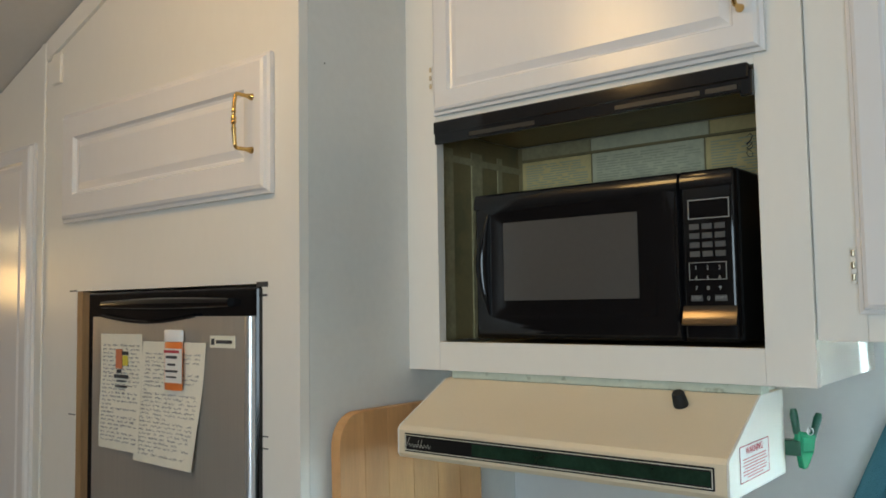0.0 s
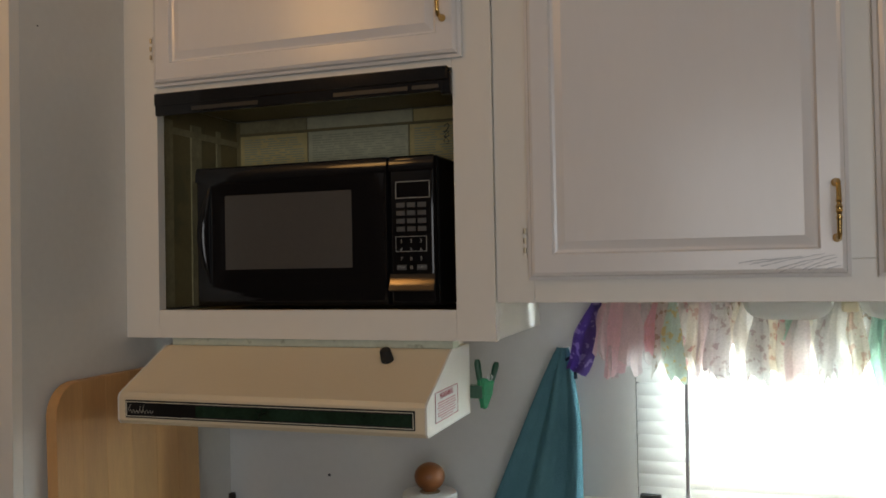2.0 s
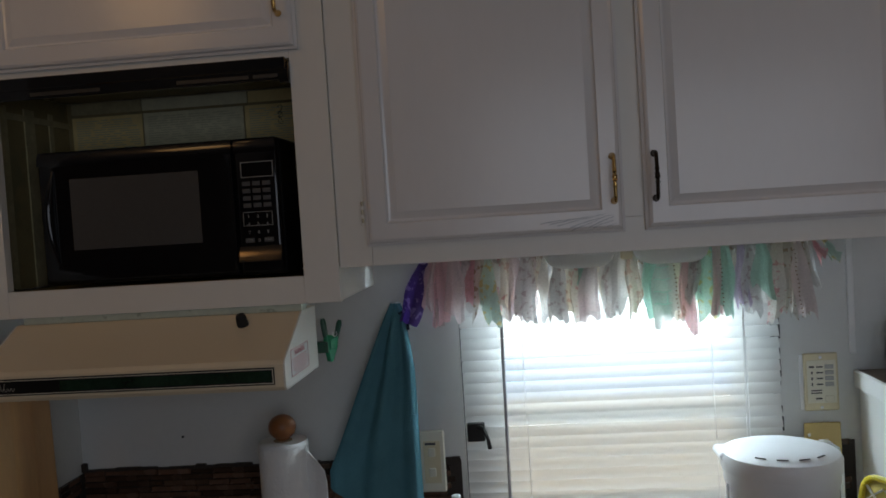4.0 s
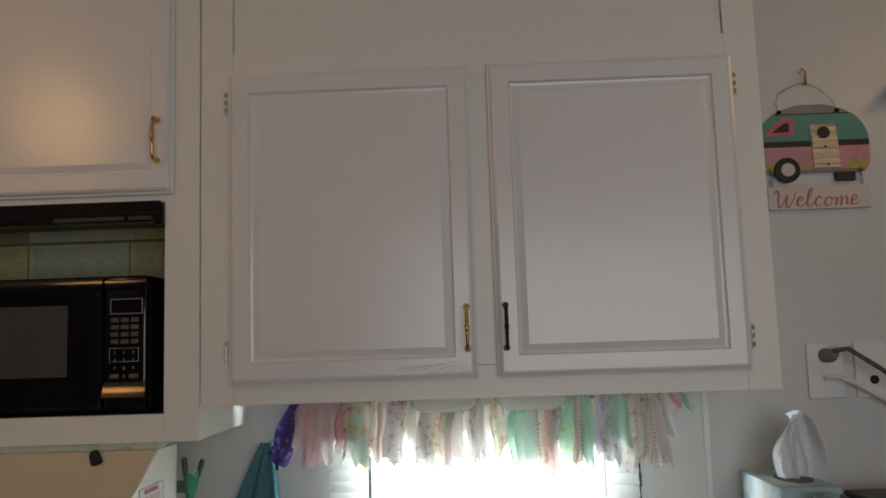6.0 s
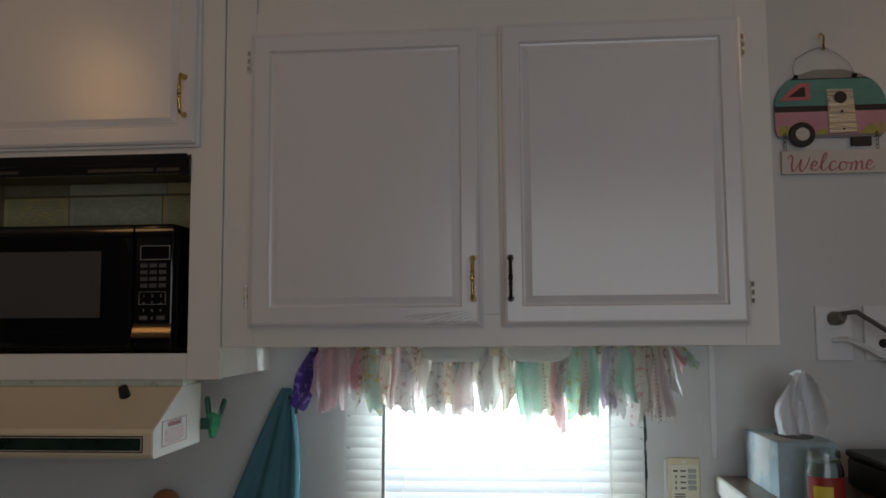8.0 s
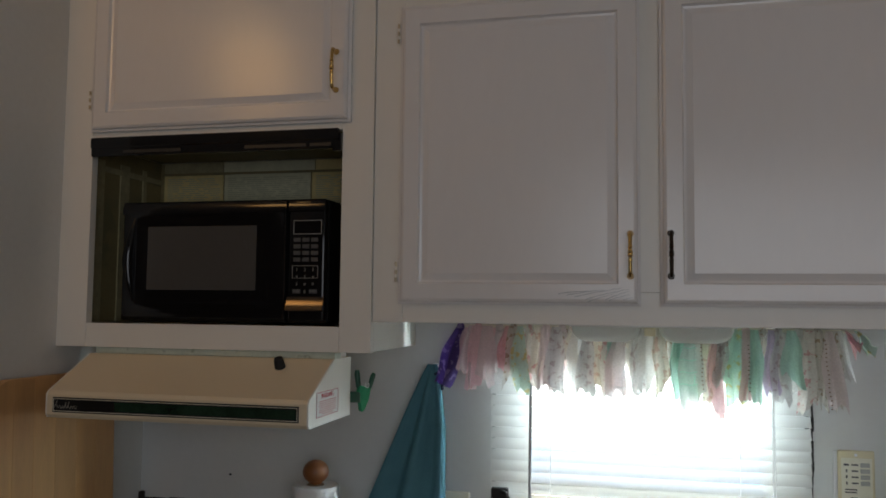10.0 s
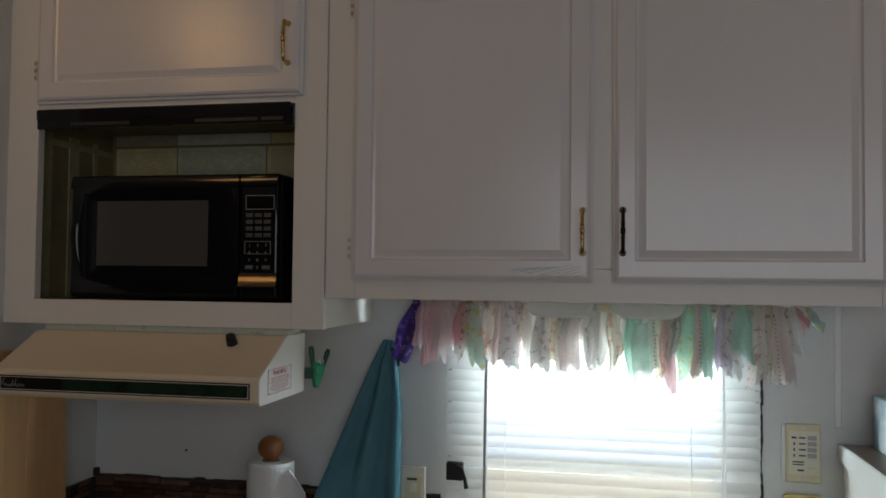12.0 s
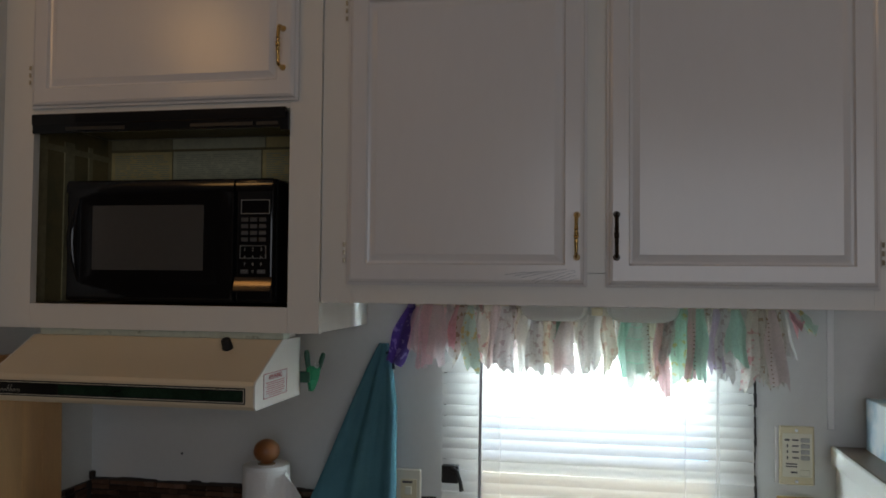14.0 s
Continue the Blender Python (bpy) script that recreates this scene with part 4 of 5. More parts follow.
strips = [(0.124, 0.032, 0.128, PURPLE, -0.046), (0.148, 0.024, 0.120, PALEPINK, -0.004), (0.165, 0.026, 0.135, PINK, 0.0), (0.190, 0.034, 0.118, PALEPINK, 0.004), (0.213, 0.022, 0.100, WHITEC, 0.0),
          (0.232, 0.022, 0.088, ROSE, -0.012), (0.245, 0.022, 0.125, LACE, 0.002), (0.262, 0.024, 0.130, MINTPRINT, -0.003), (0.281, 0.026, 0.135, FLORAL, 0.004), (0.301, 0.020, 0.110, CREAM, -0.002),
          (0.317, 0.024, 0.132, PALEPINK, 0.0), (0.341, 0.036, 0.138, GREYC, 0.003), (0.352, 0.022, 0.070, PALEPINK, 0.0), (0.371, 0.018, 0.085, CREAM, 0.003), (0.388, 0.026, 0.135, WHITEC, -0.004),
          (0.408, 0.028, 0.140, GREYC, -0.014), (0.427, 0.022, 0.130, CREAM, 0.0), (0.447, 0.028, 0.136, FLORAL, 0.004), (0.462, 0.018, 0.075, MINT, 0.0), (0.476, 0.030, 0.138, PALEPINK, -0.006),
          (0.499, 0.018, 0.115, WHITEC, 0.0), (0.514, 0.026, 0.132, GREYC, 0.003), (0.535, 0.030, 0.128, WHITEC, -0.006), (0.556, 0.022, 0.120, CREAM, 0.0), (0.574, 0.022, 0.118, LACE, 0.002),
          (0.592, 0.016, 0.148, MINT, 0.003), (0.612, 0.036, 0.134, MINT, 0.004), (0.625, 0.030, 0.155, WHITEC, 0.004), (0.640, 0.016, 0.142, LACE, 0.004), (0.654, 0.022, 0.150, CREAM, 0.003),
          (0.671, 0.018, 0.170, PINK, 0.005), (0.685, 0.018, 0.110, GREYC, 0.002), (0.700, 0.020, 0.095, WHITEC, 0.0), (0.716, 0.028, 0.142, MINTPRINT, -0.003), (0.733, 0.018, 0.155, PINK, 0.002),
          (0.747, 0.022, 0.135, MINT, 0.0), (0.765, 0.016, 0.110, LACE, 0.004), (0.781, 0.026, 0.125, LILAC, 0.002), (0.796, 0.022, 0.140, GREYC, 0.002), (0.818, 0.032, 0.095, MINT, 0.002),
          (0.836, 0.026, 0.125, WHITEC, 0.006), (0.856, 0.028, 0.165, FLORAL, -0.004), (0.872, 0.020, 0.150, LACE, 0.002), (0.888, 0.026, 0.145, PALEPINK, 0.008)]
random.seed(21)


def fabric(x, wdt, length, m, drift, depth, top=1.554):
    """One torn strip: pinched at the rod, widening, with folds and a ragged end."""
    b = bmesh.new()
    ph, ph2 = random.uniform(0, 6), random.uniform(0, 6)
    rows = []
    nseg, nx = 9, 6
    cut = [random.uniform(-0.016, 0.008) for q in range(nx + 1)]
    skew = random.uniform(-0.020, 0.020)
    for i in range(nseg + 1):
        t = i / nseg
        spread = wdt * (0.45 + 0.6 * min(1, t * 2.2) - 0.12 * math.sin(3.1 * t + ph))
        row = []
        for q in range(nx + 1):
            u = q / nx - 0.5
            zq = top - t * length + (cut[q] + skew * u * 2) * max(0, t - 0.75) * 4
            row.append((x + drift * t + u * spread + 0.005 * t * math.sin(6 * t + ph), depth - 0.006 * math.sin(u * 7 + ph2) * (0.4 + t) - 0.010 * math.sin(math.pi * min(1, t * 1.4)) * 0.6, zq))
        rows.append(row)
    sheet(b, rows, 0.0005)
    return part("fabric_strip", b, m, v, smooth=True)


for i, (x, wdt, length, m, drift) in enumerate(strips):
    fabric(x, wdt * random.uniform(1.2, 1.6), length * random.uniform(0.93, 1.05), m, drift + random.uniform(-0.009, 0.009), -0.064 - 0.009 * (i % 4))
    if i % 2 == 0:
        b = bmesh.new()
        lathe(b, [(0.002, -0.012), (0.008, -0.007), (0.009, 0.0), (0.007, 0.006), (0.002, 0.010)], (x, -0.07, 1.551), 8)
        part("knot", b, m, v, smooth=True)
for i in range(27):
    back = (PALEPINK, PINK, PALEPINK, FLORAL) if i < 8 else (WHITEC, CREAM, LACE, GREYC, PALEPINK) if i < 17 else (MINTPRINT, CREAM, MINT, LACE, WHITEC)
    fabric(0.150 + i * 0.0278 + random.uniform(-0.008, 0.008), random.uniform(0.026, 0.044), random.uniform(0.06, 0.125), random.choice(back), random.uniform(-0.01, 0.01), -0.059)
fabric(0.902, 0.030, 0.150, LACE, 0.004, -0.075)
fabric(0.915, 0.022, 0.10, WHITEC, 0.012, -0.068)
fabric(0.925, 0.014, 0.030, ROSE, 0.022, -0.068)
fabric(0.945, 0.022, 0.038, MINTPRINT, 0.028, -0.070)

# rows of stitched dots and bands on some of the strips
DOTS = mat("brown_stitch", (0.24, 0.15, 0.09), 0.8, bump=0)
for x, z0, z1, dr in ((0.640, 1.415, 1.54, 0.004), (0.876, 1.40, 1.545, 0.012), (0.733, 1.43, 1.54, 0.001)):
    b = bmesh.new()
    n_ = int((z1 - z0) / 0.0085)
    for q in range(n_):
        lathe(b, [(0.0016, -0.0010), (0.0019, 0), (0.0012, 0.0010)], (x + dr * (1 - q / n_) + 0.001 * math.sin(q), -0.113, z0 + q * 0.0085), 6)
    tagged(part("stitch_row", b, DOTS, v, "row of brown stitched dots"), kind="stuff")
for x, w_, z_ in ((0.612, 0.036, 1.44), (0.612, 0.036, 1.465), (0.612, 0.034, 1.49), (0.612, 0.032, 1.515), (0.341, 0.034, 1.425), (0.476, 0.03, 1.43)):
    part("hem_band", tube(bmesh.new(), [(x + 0.003 - w_ / 2 + w_ * q / 6, -0.1105 - 0.002 * math.sin(q), z_ + 0.0015 * math.sin(q * 1.3)) for q in range(7)], 0.0011, 5), MINT if x > 0.6 else GREYC, v)

# under-cabinet light: two white oval lenses
u = thing("cabinet_light", (0.535, -0.15, 1.566), "white twin under-cabinet light with two oval lenses", "lamp")
LENS = cloth("white_lens", (0.90, 0.90, 0.88), 0.45, grain=0.02)
part("base", boxes((0.377, 0.703, -0.205, -0.095, 1.558, 1.5685), bevel=0.002), WHITE_PLASTIC, u)
for x0, x1 in ((0.379, 0.518), (0.556, 0.701)):
    b = bmesh.new()
    lathe(b, [(0.5, 0.0), (0.5, -0.20), (0.47, -0.55), (0.40, -0.85), (0.30, -1.0), (0.05, -1.02)], (0, 0, 0), 32)
    for vv in b.verts:
        a, c2 = vv.co.x, vv.co.y
        r_ = max(1e-6, math.hypot(a, c2))
        s_ = r_ / max(abs(a), abs(c2), 1e-6)
        f_ = 1 + (s_ - 1) * 0.6
        vv.co.x, vv.co.y = a * f_, c2 * f_
    bmesh.ops.transform(b, matrix=Matrix.Translation(((x0 + x1) / 2, -0.15, 1.5575)) @ Matrix.Diagonal((x1 - x0, 0.098, 0.030, 1)), verts=b.verts[:])
    part("lens", b, LENS, u, "white ribbed lens", smooth=True)
part("switch", boxes((0.526, 0.548, -0.200, -0.178, 1.541, 1.5575), bevel=0.002), IVORY, u, "tan rocker switch")

# ---- wall plates ----


def screw(parent, x, y, z):
    b = bmesh.new()
    lathe(b, [(0.0036, 0.0), (0.0033, 0.0012), (0.002, 0.0018)], (x, y, z), 10, "Y")
    part("screw", b, STEEL_EDGE, parent, smooth=True)


pl = thing("tank_monitor", (0.953, -0.005, 1.243), "ivory wall panel with rows of small switches and printed lines", "control panel")
part("plate", boxes((0.918, 0.989, -0.007, -0.0005, 1.181, 1.305), bevel=0.002), IVORY, pl)
part("label_field", boxes((0.9245, 0.984, -0.0082, -0.0071, 1.198, 1.290)), IVORY_PALE, pl, "pale printed field")
part("edge_strip", boxes((0.910, 0.9175, -0.006, -0.0005, 1.183, 1.303), bevel=0.001), WHITE_PLASTIC, pl, "white side spacer")
for i in range(4):
    z = 1.276 - i * 0.0125
    part("button", boxes((0.961, 0.979, -0.0095, -0.0083, z - 0.0045, z + 0.0045), bevel=0.0008), mat("button_grey", (0.42, 0.42, 0.40), 0.5, bump=0), pl)
    part("printed_mark", boxes((0.929, 0.939, -0.0088, -0.0083, z - 0.002, z + 0.002) if i == 0 else (0.933, 0.936, -0.0088, -0.0083, z - 0.003, z + 0.003), (0.944, 0.957, -0.0088, -0.0083, z - 0.0015, z + 0.0015)), INK, pl)
part("printed_mark", boxes((0.931, 0.954, -0.0088, -0.0083, 1.224, 1.2265), (0.931, 0.954, -0.0088, -0.0083, 1.2185, 1.221), (0.941, 0.954, -0.0088, -0.0083, 1.206, 1.2095)), INK, pl)
part("rocker", boxes((0.960, 0.979, -0.0096, -0.0083, 1.200, 1.214), bevel=0.001), IVORY_PALE, pl)
screw(pl, 0.953, -0.0071, 1.296), screw(pl, 0.953, -0.0071, 1.188)

pl = thing("wall_outlet", (0.949, -0.005, 1.085), "aged tan outlet plate with a white plug in it", "outlet")
part("plate", boxes((0.911, 0.987, -0.009, -0.0055, 1.020, 1.158), bevel=0.002), TAN_PLATE, pl)
pg = part("plug", boxes((0.932, 0.962, -0.040, -0.0095, 1.093, 1.124), bevel=0.006), WHITE_PLASTIC, pl, "white plug")
part("cord", tube(bmesh.new(), [(0.955, -0.036, 1.118), (0.966, -0.045, 1.112), (0.971, -0.048, 1.085), (0.972, -0.045, 1.0), (0.975, -0.05, 0.93)], 0.0042, 8), WHITE_PLASTIC, pg, smooth=True)
screw(pl, 0.921, -0.0092, 1.132)
pl.location.y -= 0.0065

pl = thing("light_switch", (0.106, -0.005, 1.103), "ivory double light switch plate behind the towel", "switch")
part("plate", boxes((0.070, 0.138, -0.007, -0.0005, 1.034, 1.173), bevel=0.003), IVORY_PALE, pl)
part("inner_field", boxes((0.090, 0.128, -0.0085, -0.0071, 1.055, 1.150), bevel=0.0005), IVORY, pl)
for z in (1.125, 1.08):
    part("rocker", boxes((0.101, 0.117, -0.0125, -0.0086, z - 0.010, z + 0.010), bevel=0.002), IVORY_PALE, pl)
part("printed_mark", boxes((0.094, 0.118, -0.0091, -0.0086, 1.141, 1.146)), INK, pl)
pl.location.y -= 0.0115

# outlets and cable by the sign
for x0, x1, nm in ((1.253, 1.332, "left"), (1.357, 1.428, "right")):
    pl = thing("wall_outlet", ((x0 + x1) / 2, -0.005, 1.582), "white coax plate with a plugged cable" if nm == "left" else "white outlet plate with a dark socket hole", "outlet", "white wall plates")
    part("plate", boxes((x0, x1, -0.0075, -0.0005, 1.519, 1.642), bevel=0.002), WHITE_PLASTIC, pl)
    xm = (x0 + x1) / 2
    if nm == "left":
        cp = part("plug", tube(bmesh.new(), [(xm, -0.008, 1.614), (xm + 0.004, -0.03, 1.614), (xm + 0.006, -0.045, 1.618)], [0.016, 0.015, 0.010], 12), mat("grey_brown_plug", (0.20, 0.17, 0.14), 0.5, bump=0.02), pl, "grey-brown plug", smooth=True)
        part("cable", tube(bmesh.new(), [(xm + 0.004, -0.045, 1.624), (xm + 0.03, -0.058, 1.628), (xm + 0.09, -0.07, 1.584), (xm + 0.15, -0.075, 1.532), (xm + 0.22, -0.07, 1.470)], 0.0055, 8), mat("grey_cable", (0.085, 0.07, 0.055), 0.5, bump=0), cp, "grey cable", smooth=True)
        part("cable", tube(bmesh.new(), [(xm - 0.006, -0.012, 1.564), (xm + 0.018, -0.024, 1.568), (xm + 0.05, -0.035, 1.554), (xm + 0.11, -0.035, 1.517), (xm + 0.2, -0.03, 1.472)], 0.006, 8), WHITE_PLASTIC, cp, "white cable", smooth=True)
    else:
        b = bmesh.new()
        lathe(b, [(0.013, 0), (0.013, 0.002), (0.010, 0.003)], (xm, -0.0076, 1.599), 14, "Y")
        part("socket", b, WHITE_PLASTIC, pl, smooth=True)
        b = bmesh.new()
        lathe(b, [(0.010, 0), (0.010, 0.0012), (0.008, 0.0018)], (xm + 0.004, -0.0076, 1.558), 14, "Y")
        part("socket", b, RUBBER, pl, "black round socket", smooth=True)

# ---- camper sign ----
s = thing("welcome_sign", (1.335, -0.01, 1.956), "painted wooden camper-shaped welcome sign hung on a wire", "sign")
SAGE = mat("sage_teal_wood", (0.10, 0.30, 0.25), 0.6, vary=0.12, scale=20, stretch=(0.3, 1, 1), bump=0.15)
PINKW = mat("pink_wood", (0.60, 0.28, 0.32), 0.6, vary=0.12, scale=20, bump=0.15)
CORAL = mat("coral_paint", (0.62, 0.16, 0.17), 0.6, vary=0.1, bump=0.1)
OLIVE = mat("olive_yellow_paint", (0.42, 0.38, 0.10), 0.7, vary=0.2, scale=40, bump=0.1)
DARKW = mat("dark_brown_wood", (0.028, 0.018, 0.015), 0.6, vary=0.2, bump=0.1)
GREYW = mat("grey_wood", (0.30, 0.28, 0.26), 0.7, vary=0.15, scale=15, bump=0.15)
GALV = mat("corrugated_metal", (0.78, 0.70, 0.57), 0.26, metal=0.6, vary=0.1, bump=0.02)
WHITEW = mat("white_board", (0.66, 0.60, 0.54), 0.65, vary=0.06, bump=0.1)


def camper(z_lo, z_hi, off=0.0):
    """Outline of the camper between two heights: rounded ends above, straight sides below."""
    pts_l, pts_r = [], []
    for q in range(13):
        z_ = z_lo + (z_hi - z_lo) * q / 12
        h_ = max(0.0, (z_ - 2.120) / 0.092)
        cut = 0.118 * (1 - math.sqrt(max(0.0, 1 - min(1, h_) ** 2)))
        lo = max(0.0, (2.075 - z_) / 0.032) if z_ < 2.075 else 0
        cl = 0.016 * min(1, lo) ** 2
        pts_l.append((1.203 + off + cut * 0.95 + cl * 0.5, z_)), pts_r.append((1.459 - off - cut * 0.95 - cl, z_))
    return pts_l[::-1] + pts_r


def slab(bm, outline, y0, y1):
    prism(bm, outline, y0, y1, "Y")
    return bm


part("backing", slab(bmesh.new(), camper(2.045, 2.211), -0.010, -0.004), GREYW, s, "grey wooden backing")
part("upper_body", slab(bmesh.new(), camper(2.122, 2.186), -0.0135, -0.0102), SAGE, s, "sage teal upper body")
part("stripe", slab(bmesh.new(), camper(2.108, 2.1215), -0.0142, -0.0102), DARKW, s, "dark brown stripe")
part("lower_body", slab(bmesh.new(), camper(2.050, 2.1075), -0.0135, -0.0102), PINKW, s, "pink lower body")
part("stripe", slab(bmesh.new(), [(1.24, 2.1865), (1.422, 2.1865), (1.418, 2.1885), (1.244, 2.1885)], -0.0135, -0.0102), DARKW, s)
for pts in ([(1.209, 2.0505), (1.213, 2.075), (1.222, 2.068), (1.228, 2.078), (1.236, 2.0505)], [(1.295, 2.0505), (1.30, 2.062), (1.32, 2.066), (1.322, 2.0505)], [(1.395, 2.0505), (1.41, 2.07), (1.425, 2.076), (1.432, 2.068), (1.443, 2.084), (1.450, 2.068), (1.444, 2.0505)]):
    part("grass_motif", slab(bmesh.new(), pts, -0.0142, -0.0136), OLIVE, s, "olive painted grass")
part("window_surround", slab(bmesh.new(), [(1.214, 2.135), (1.284, 2.136), (1.285, 2.178), (1.262, 2.178), (1.240, 2.163)], -0.0155, -0.0136), CORAL, s, "coral window frame")
part("window", slab(bmesh.new(), [(1.233, 2.1435), (1.2735, 2.1435), (1.2735, 2.168), (1.262, 2.165)], -0.0165, -0.0156), DARKW, s)
b = bmesh.new()
rows = []
for q in range(65):
    z_ = 2.053 + 0.107 * q / 64
    rows.append([(1.322 + 0.003 * (2.16 - z_) / 0.1, -0.0175 - 0.0022 * math.sin(q * 2 * math.pi / 4.6), z_), (1.382 + 0.006 * (2.16 - z_) / 0.1, -0.0175 - 0.0022 * math.sin(q * 2 * math.pi / 4.6), z_)])
sheet(b, rows, 0.0008)
part("door", b, GALV, s, "corrugated metal door", smooth=True)
b = bmesh.new()
lathe(b, [(0.0145, 0), (0.0145, 0.002), (0.013, 0.003)], (1.352, -0.0198, 2.139), 18, "Y")
part("door_window", b, DARKW, s)
for x, z_ in ((1.354, 2.105), (1.357, 2.062)):
    b = bmesh.new()
    lathe(b, [(0.0028, 0), (0.0026, 0.002), (0.001, 0.0026)], (x, -0.0198, z_), 8, "Y")
    part("nail", b, DARKW, s)
b = bmesh.new()
lathe(b, [(0.0300, 0), (0.0300, 0.006), (0.027, 0.008), (0.0165, 0.008)], (1.261, -0.0145, 2.051), 24, "Y")
part("tyre", b, DARKW, s, "black wheel", smooth=True)
b = bmesh.new()
lathe(b, [(0.0158, 0), (0.0158, 0.0016), (0.013, 0.0022)], (1.261, -0.0226, 2.051), 20, "Y")
part("hub", b, WHITEW, s, "white hub", smooth=True)
part("step", boxes((1.376, 1.421, -0.014, -0.004, 2.023, 2.0445), bevel=0.001), DARKW, s)
part("name_board", boxes((1.214, 1.452, -0.013, -0.004, 1.957, 2.0135), bevel=0.001), WHITEW, s, "white lower board")
SCRIPT = {
    "W": ((0.0, 0.72), (0.10, 0.92), (0.22, 0.78), (0.24, 0.25), (0.38, 0.02), (0.55, 0.45), (0.62, 0.68), (0.62, 0.22), (0.76, 0.02), (0.94, 0.45), (1.0, 0.86)),
    "e": ((0.0, 0.24), (0.20, 0.34), (0.26, 0.50), (0.13, 0.56), (0.03, 0.34), (0.09, 0.08), (0.28, 0.08), (0.42, 0.26)),
    "l": ((0.0, 0.25), (0.20, 0.70), (0.23, 0.98), (0.13, 0.98), (0.06, 0.50), (0.10, 0.08), (0.24, 0.07), (0.38, 0.25)),
    "c": ((0.34, 0.46), (0.22, 0.56), (0.08, 0.40), (0.08, 0.13), (0.24, 0.05), (0.45, 0.25)),
    "o": ((0.30, 0.52), (0.12, 0.46), (0.08, 0.16), (0.24, 0.05), (0.38, 0.20), (0.35, 0.46), (0.26, 0.51), (0.42, 0.42), (0.55, 0.48)),
    "m": ((0.0, 0.48), (0.06, 0.32), (0.04, 0.04), (0.09, 0.36), (0.21, 0.53), (0.29, 0.36), (0.27, 0.04), (0.33, 0.36), (0.47, 0.53), (0.54, 0.30), (0.54, 0.08), (0.70, 0.14)),
}
b = bmesh.new()
for ch, start in (("W", 0.0), ("e", 1.10), ("l", 1.52), ("c", 1.90), ("o", 2.33), ("m", 2.88), ("e", 3.58)):
    pts = [Vector((px + start, py)) for px, py in SCRIPT[ch]]
    ext = [pts[0]] + pts + [pts[-1]]
    path, width = [], []
    for k in range(1, len(ext) - 2):
        for q in range(6):
            t = q / 6
            p0, p1, p2, p3 = ext[k - 1:k + 3]
            p = 0.5 * (2 * p1 + (p2 - p0) * t + (2 * p0 - 5 * p1 + 4 * p2 - p3) * t * t + (3 * p1 - p0 - 3 * p2 + p3) * t ** 3)
            path.append((1.2215 + (p.x + 0.16 * p.y) * 0.0505, -0.0138, 1.9625 + p.y * 0.043))
            width.append(0.0013 + 0.0012 * max(0.0, (p1 - p2).y / max(0.05, (p1 - p2).length)))
    tube(b, path, width, 6)
part("lettering", b, mat("coral_lettering", (0.60, 0.19, 0.20), 0.6, vary=0.1, bump=0), s, "coral Welcome lettering in brush script", smooth=True)
for x in (1.222, 1.432):
    b = bmesh.new()
    for q in range(4):
        c0 = 2.050 - q * 0.0105
        tube(b, [(x + 0.0028 * math.cos(a), -0.0155 - 0.001 * (q % 2), c0 + 0.0055 * math.sin(a)) for a in [i * 2 * math.pi / 8 for i in range(9)]], 0.0008, 5)
    part("chain", b, DARK_METAL, s, smooth=True)
part("hanger_wire", tube(bmesh.new(), [(1.252, -0.013, 2.195), (1.247, -0.016, 2.215), (1.256, -0.016, 2.238), (1.285, -0.015, 2.255), (1.305, -0.014, 2.263), (1.322, -0.014, 2.264), (1.345, -0.015, 2.252), (1.370, -0.015, 2.232), (1.384, -0.014, 2.212), (1.392, -0.013, 2.192)], 0.0012, 6), GREYROD, s, "twisted wire hanger", smooth=True)
for x in (1.254, 1.390):
    b = bmesh.new()
    lathe(b, [(0.005, -0.004), (0.006, 0.0), (0.005, 0.004)], (x, -0.014, 2.193), 8)
    part("wire_knot", b, DARK_METAL, s, smooth=True)
s.location, s.scale = (1.3104, -0.01, 1.9413), (0.965, 1, 0.955)
solo("wall_hook", tube(bmesh.new(), [(1.298, -0.001, 2.235), (1.298, -0.016, 2.231), (1.295, -0.020, 2.239), (1.298, -0.018, 2.261), (1.290, -0.017, 2.269), (1.285, -0.017, 2.257)], 0.0024, 7), BRASS, (1.296, 0, 2.235), "small brass wall hook holding the sign's wire", "hook", smooth=True)

# curtain with its rod beside the sign
cu = thing("curtain", (1.62, -0.05, 1.3), "pale blue-grey curtain hanging from a wooden rod", "curtain")
b = bmesh.new()
rows = []
for i in range(13):
    t = i / 12
    rows.append([(1.478 + 0.03 * (1 - t) * (1 - q / 40) ** 2 - 0.004 * t + q * 0.010, -0.045 - 0.016 * math.sin(q * 0.9 + 0.2 * t), 2.19 - t * 0.86) for q in range(41)])
part("panel", sheet(b, rows, 0.0015), cloth("blue_grey_curtain", (0.46, 0.50, 0.55), 0.35), cu, smooth=True)
b = bmesh.new()
rows = []
for i in range(7):
    t = i / 6
    rows.append([(1.535 - 0.075 * t + q * (0.0085 + 0.002 * t), -0.062 - 0.010 * math.sin(q * 1.1), 2.268 - t * 0.085 - 0.004 * math.cos(q)) for q in range(41)])
part("valance", sheet(b, rows, 0.0015), cloth("pale_green_fabric", (0.50, 0.56, 0.48), 0.35), cu, "pale green top flounce", smooth=True)
part("rod", tube(bmesh.new(), [(1.520, -0.055, 2.278), (1.528, -0.055, 2.278), (1.54, -0.055, 2.278), (2.0, -0.055, 2.278)], [0.011, 0.014, 0.008, 0.008], 12), BALLWOOD, cu, "wooden rod", smooth=True)

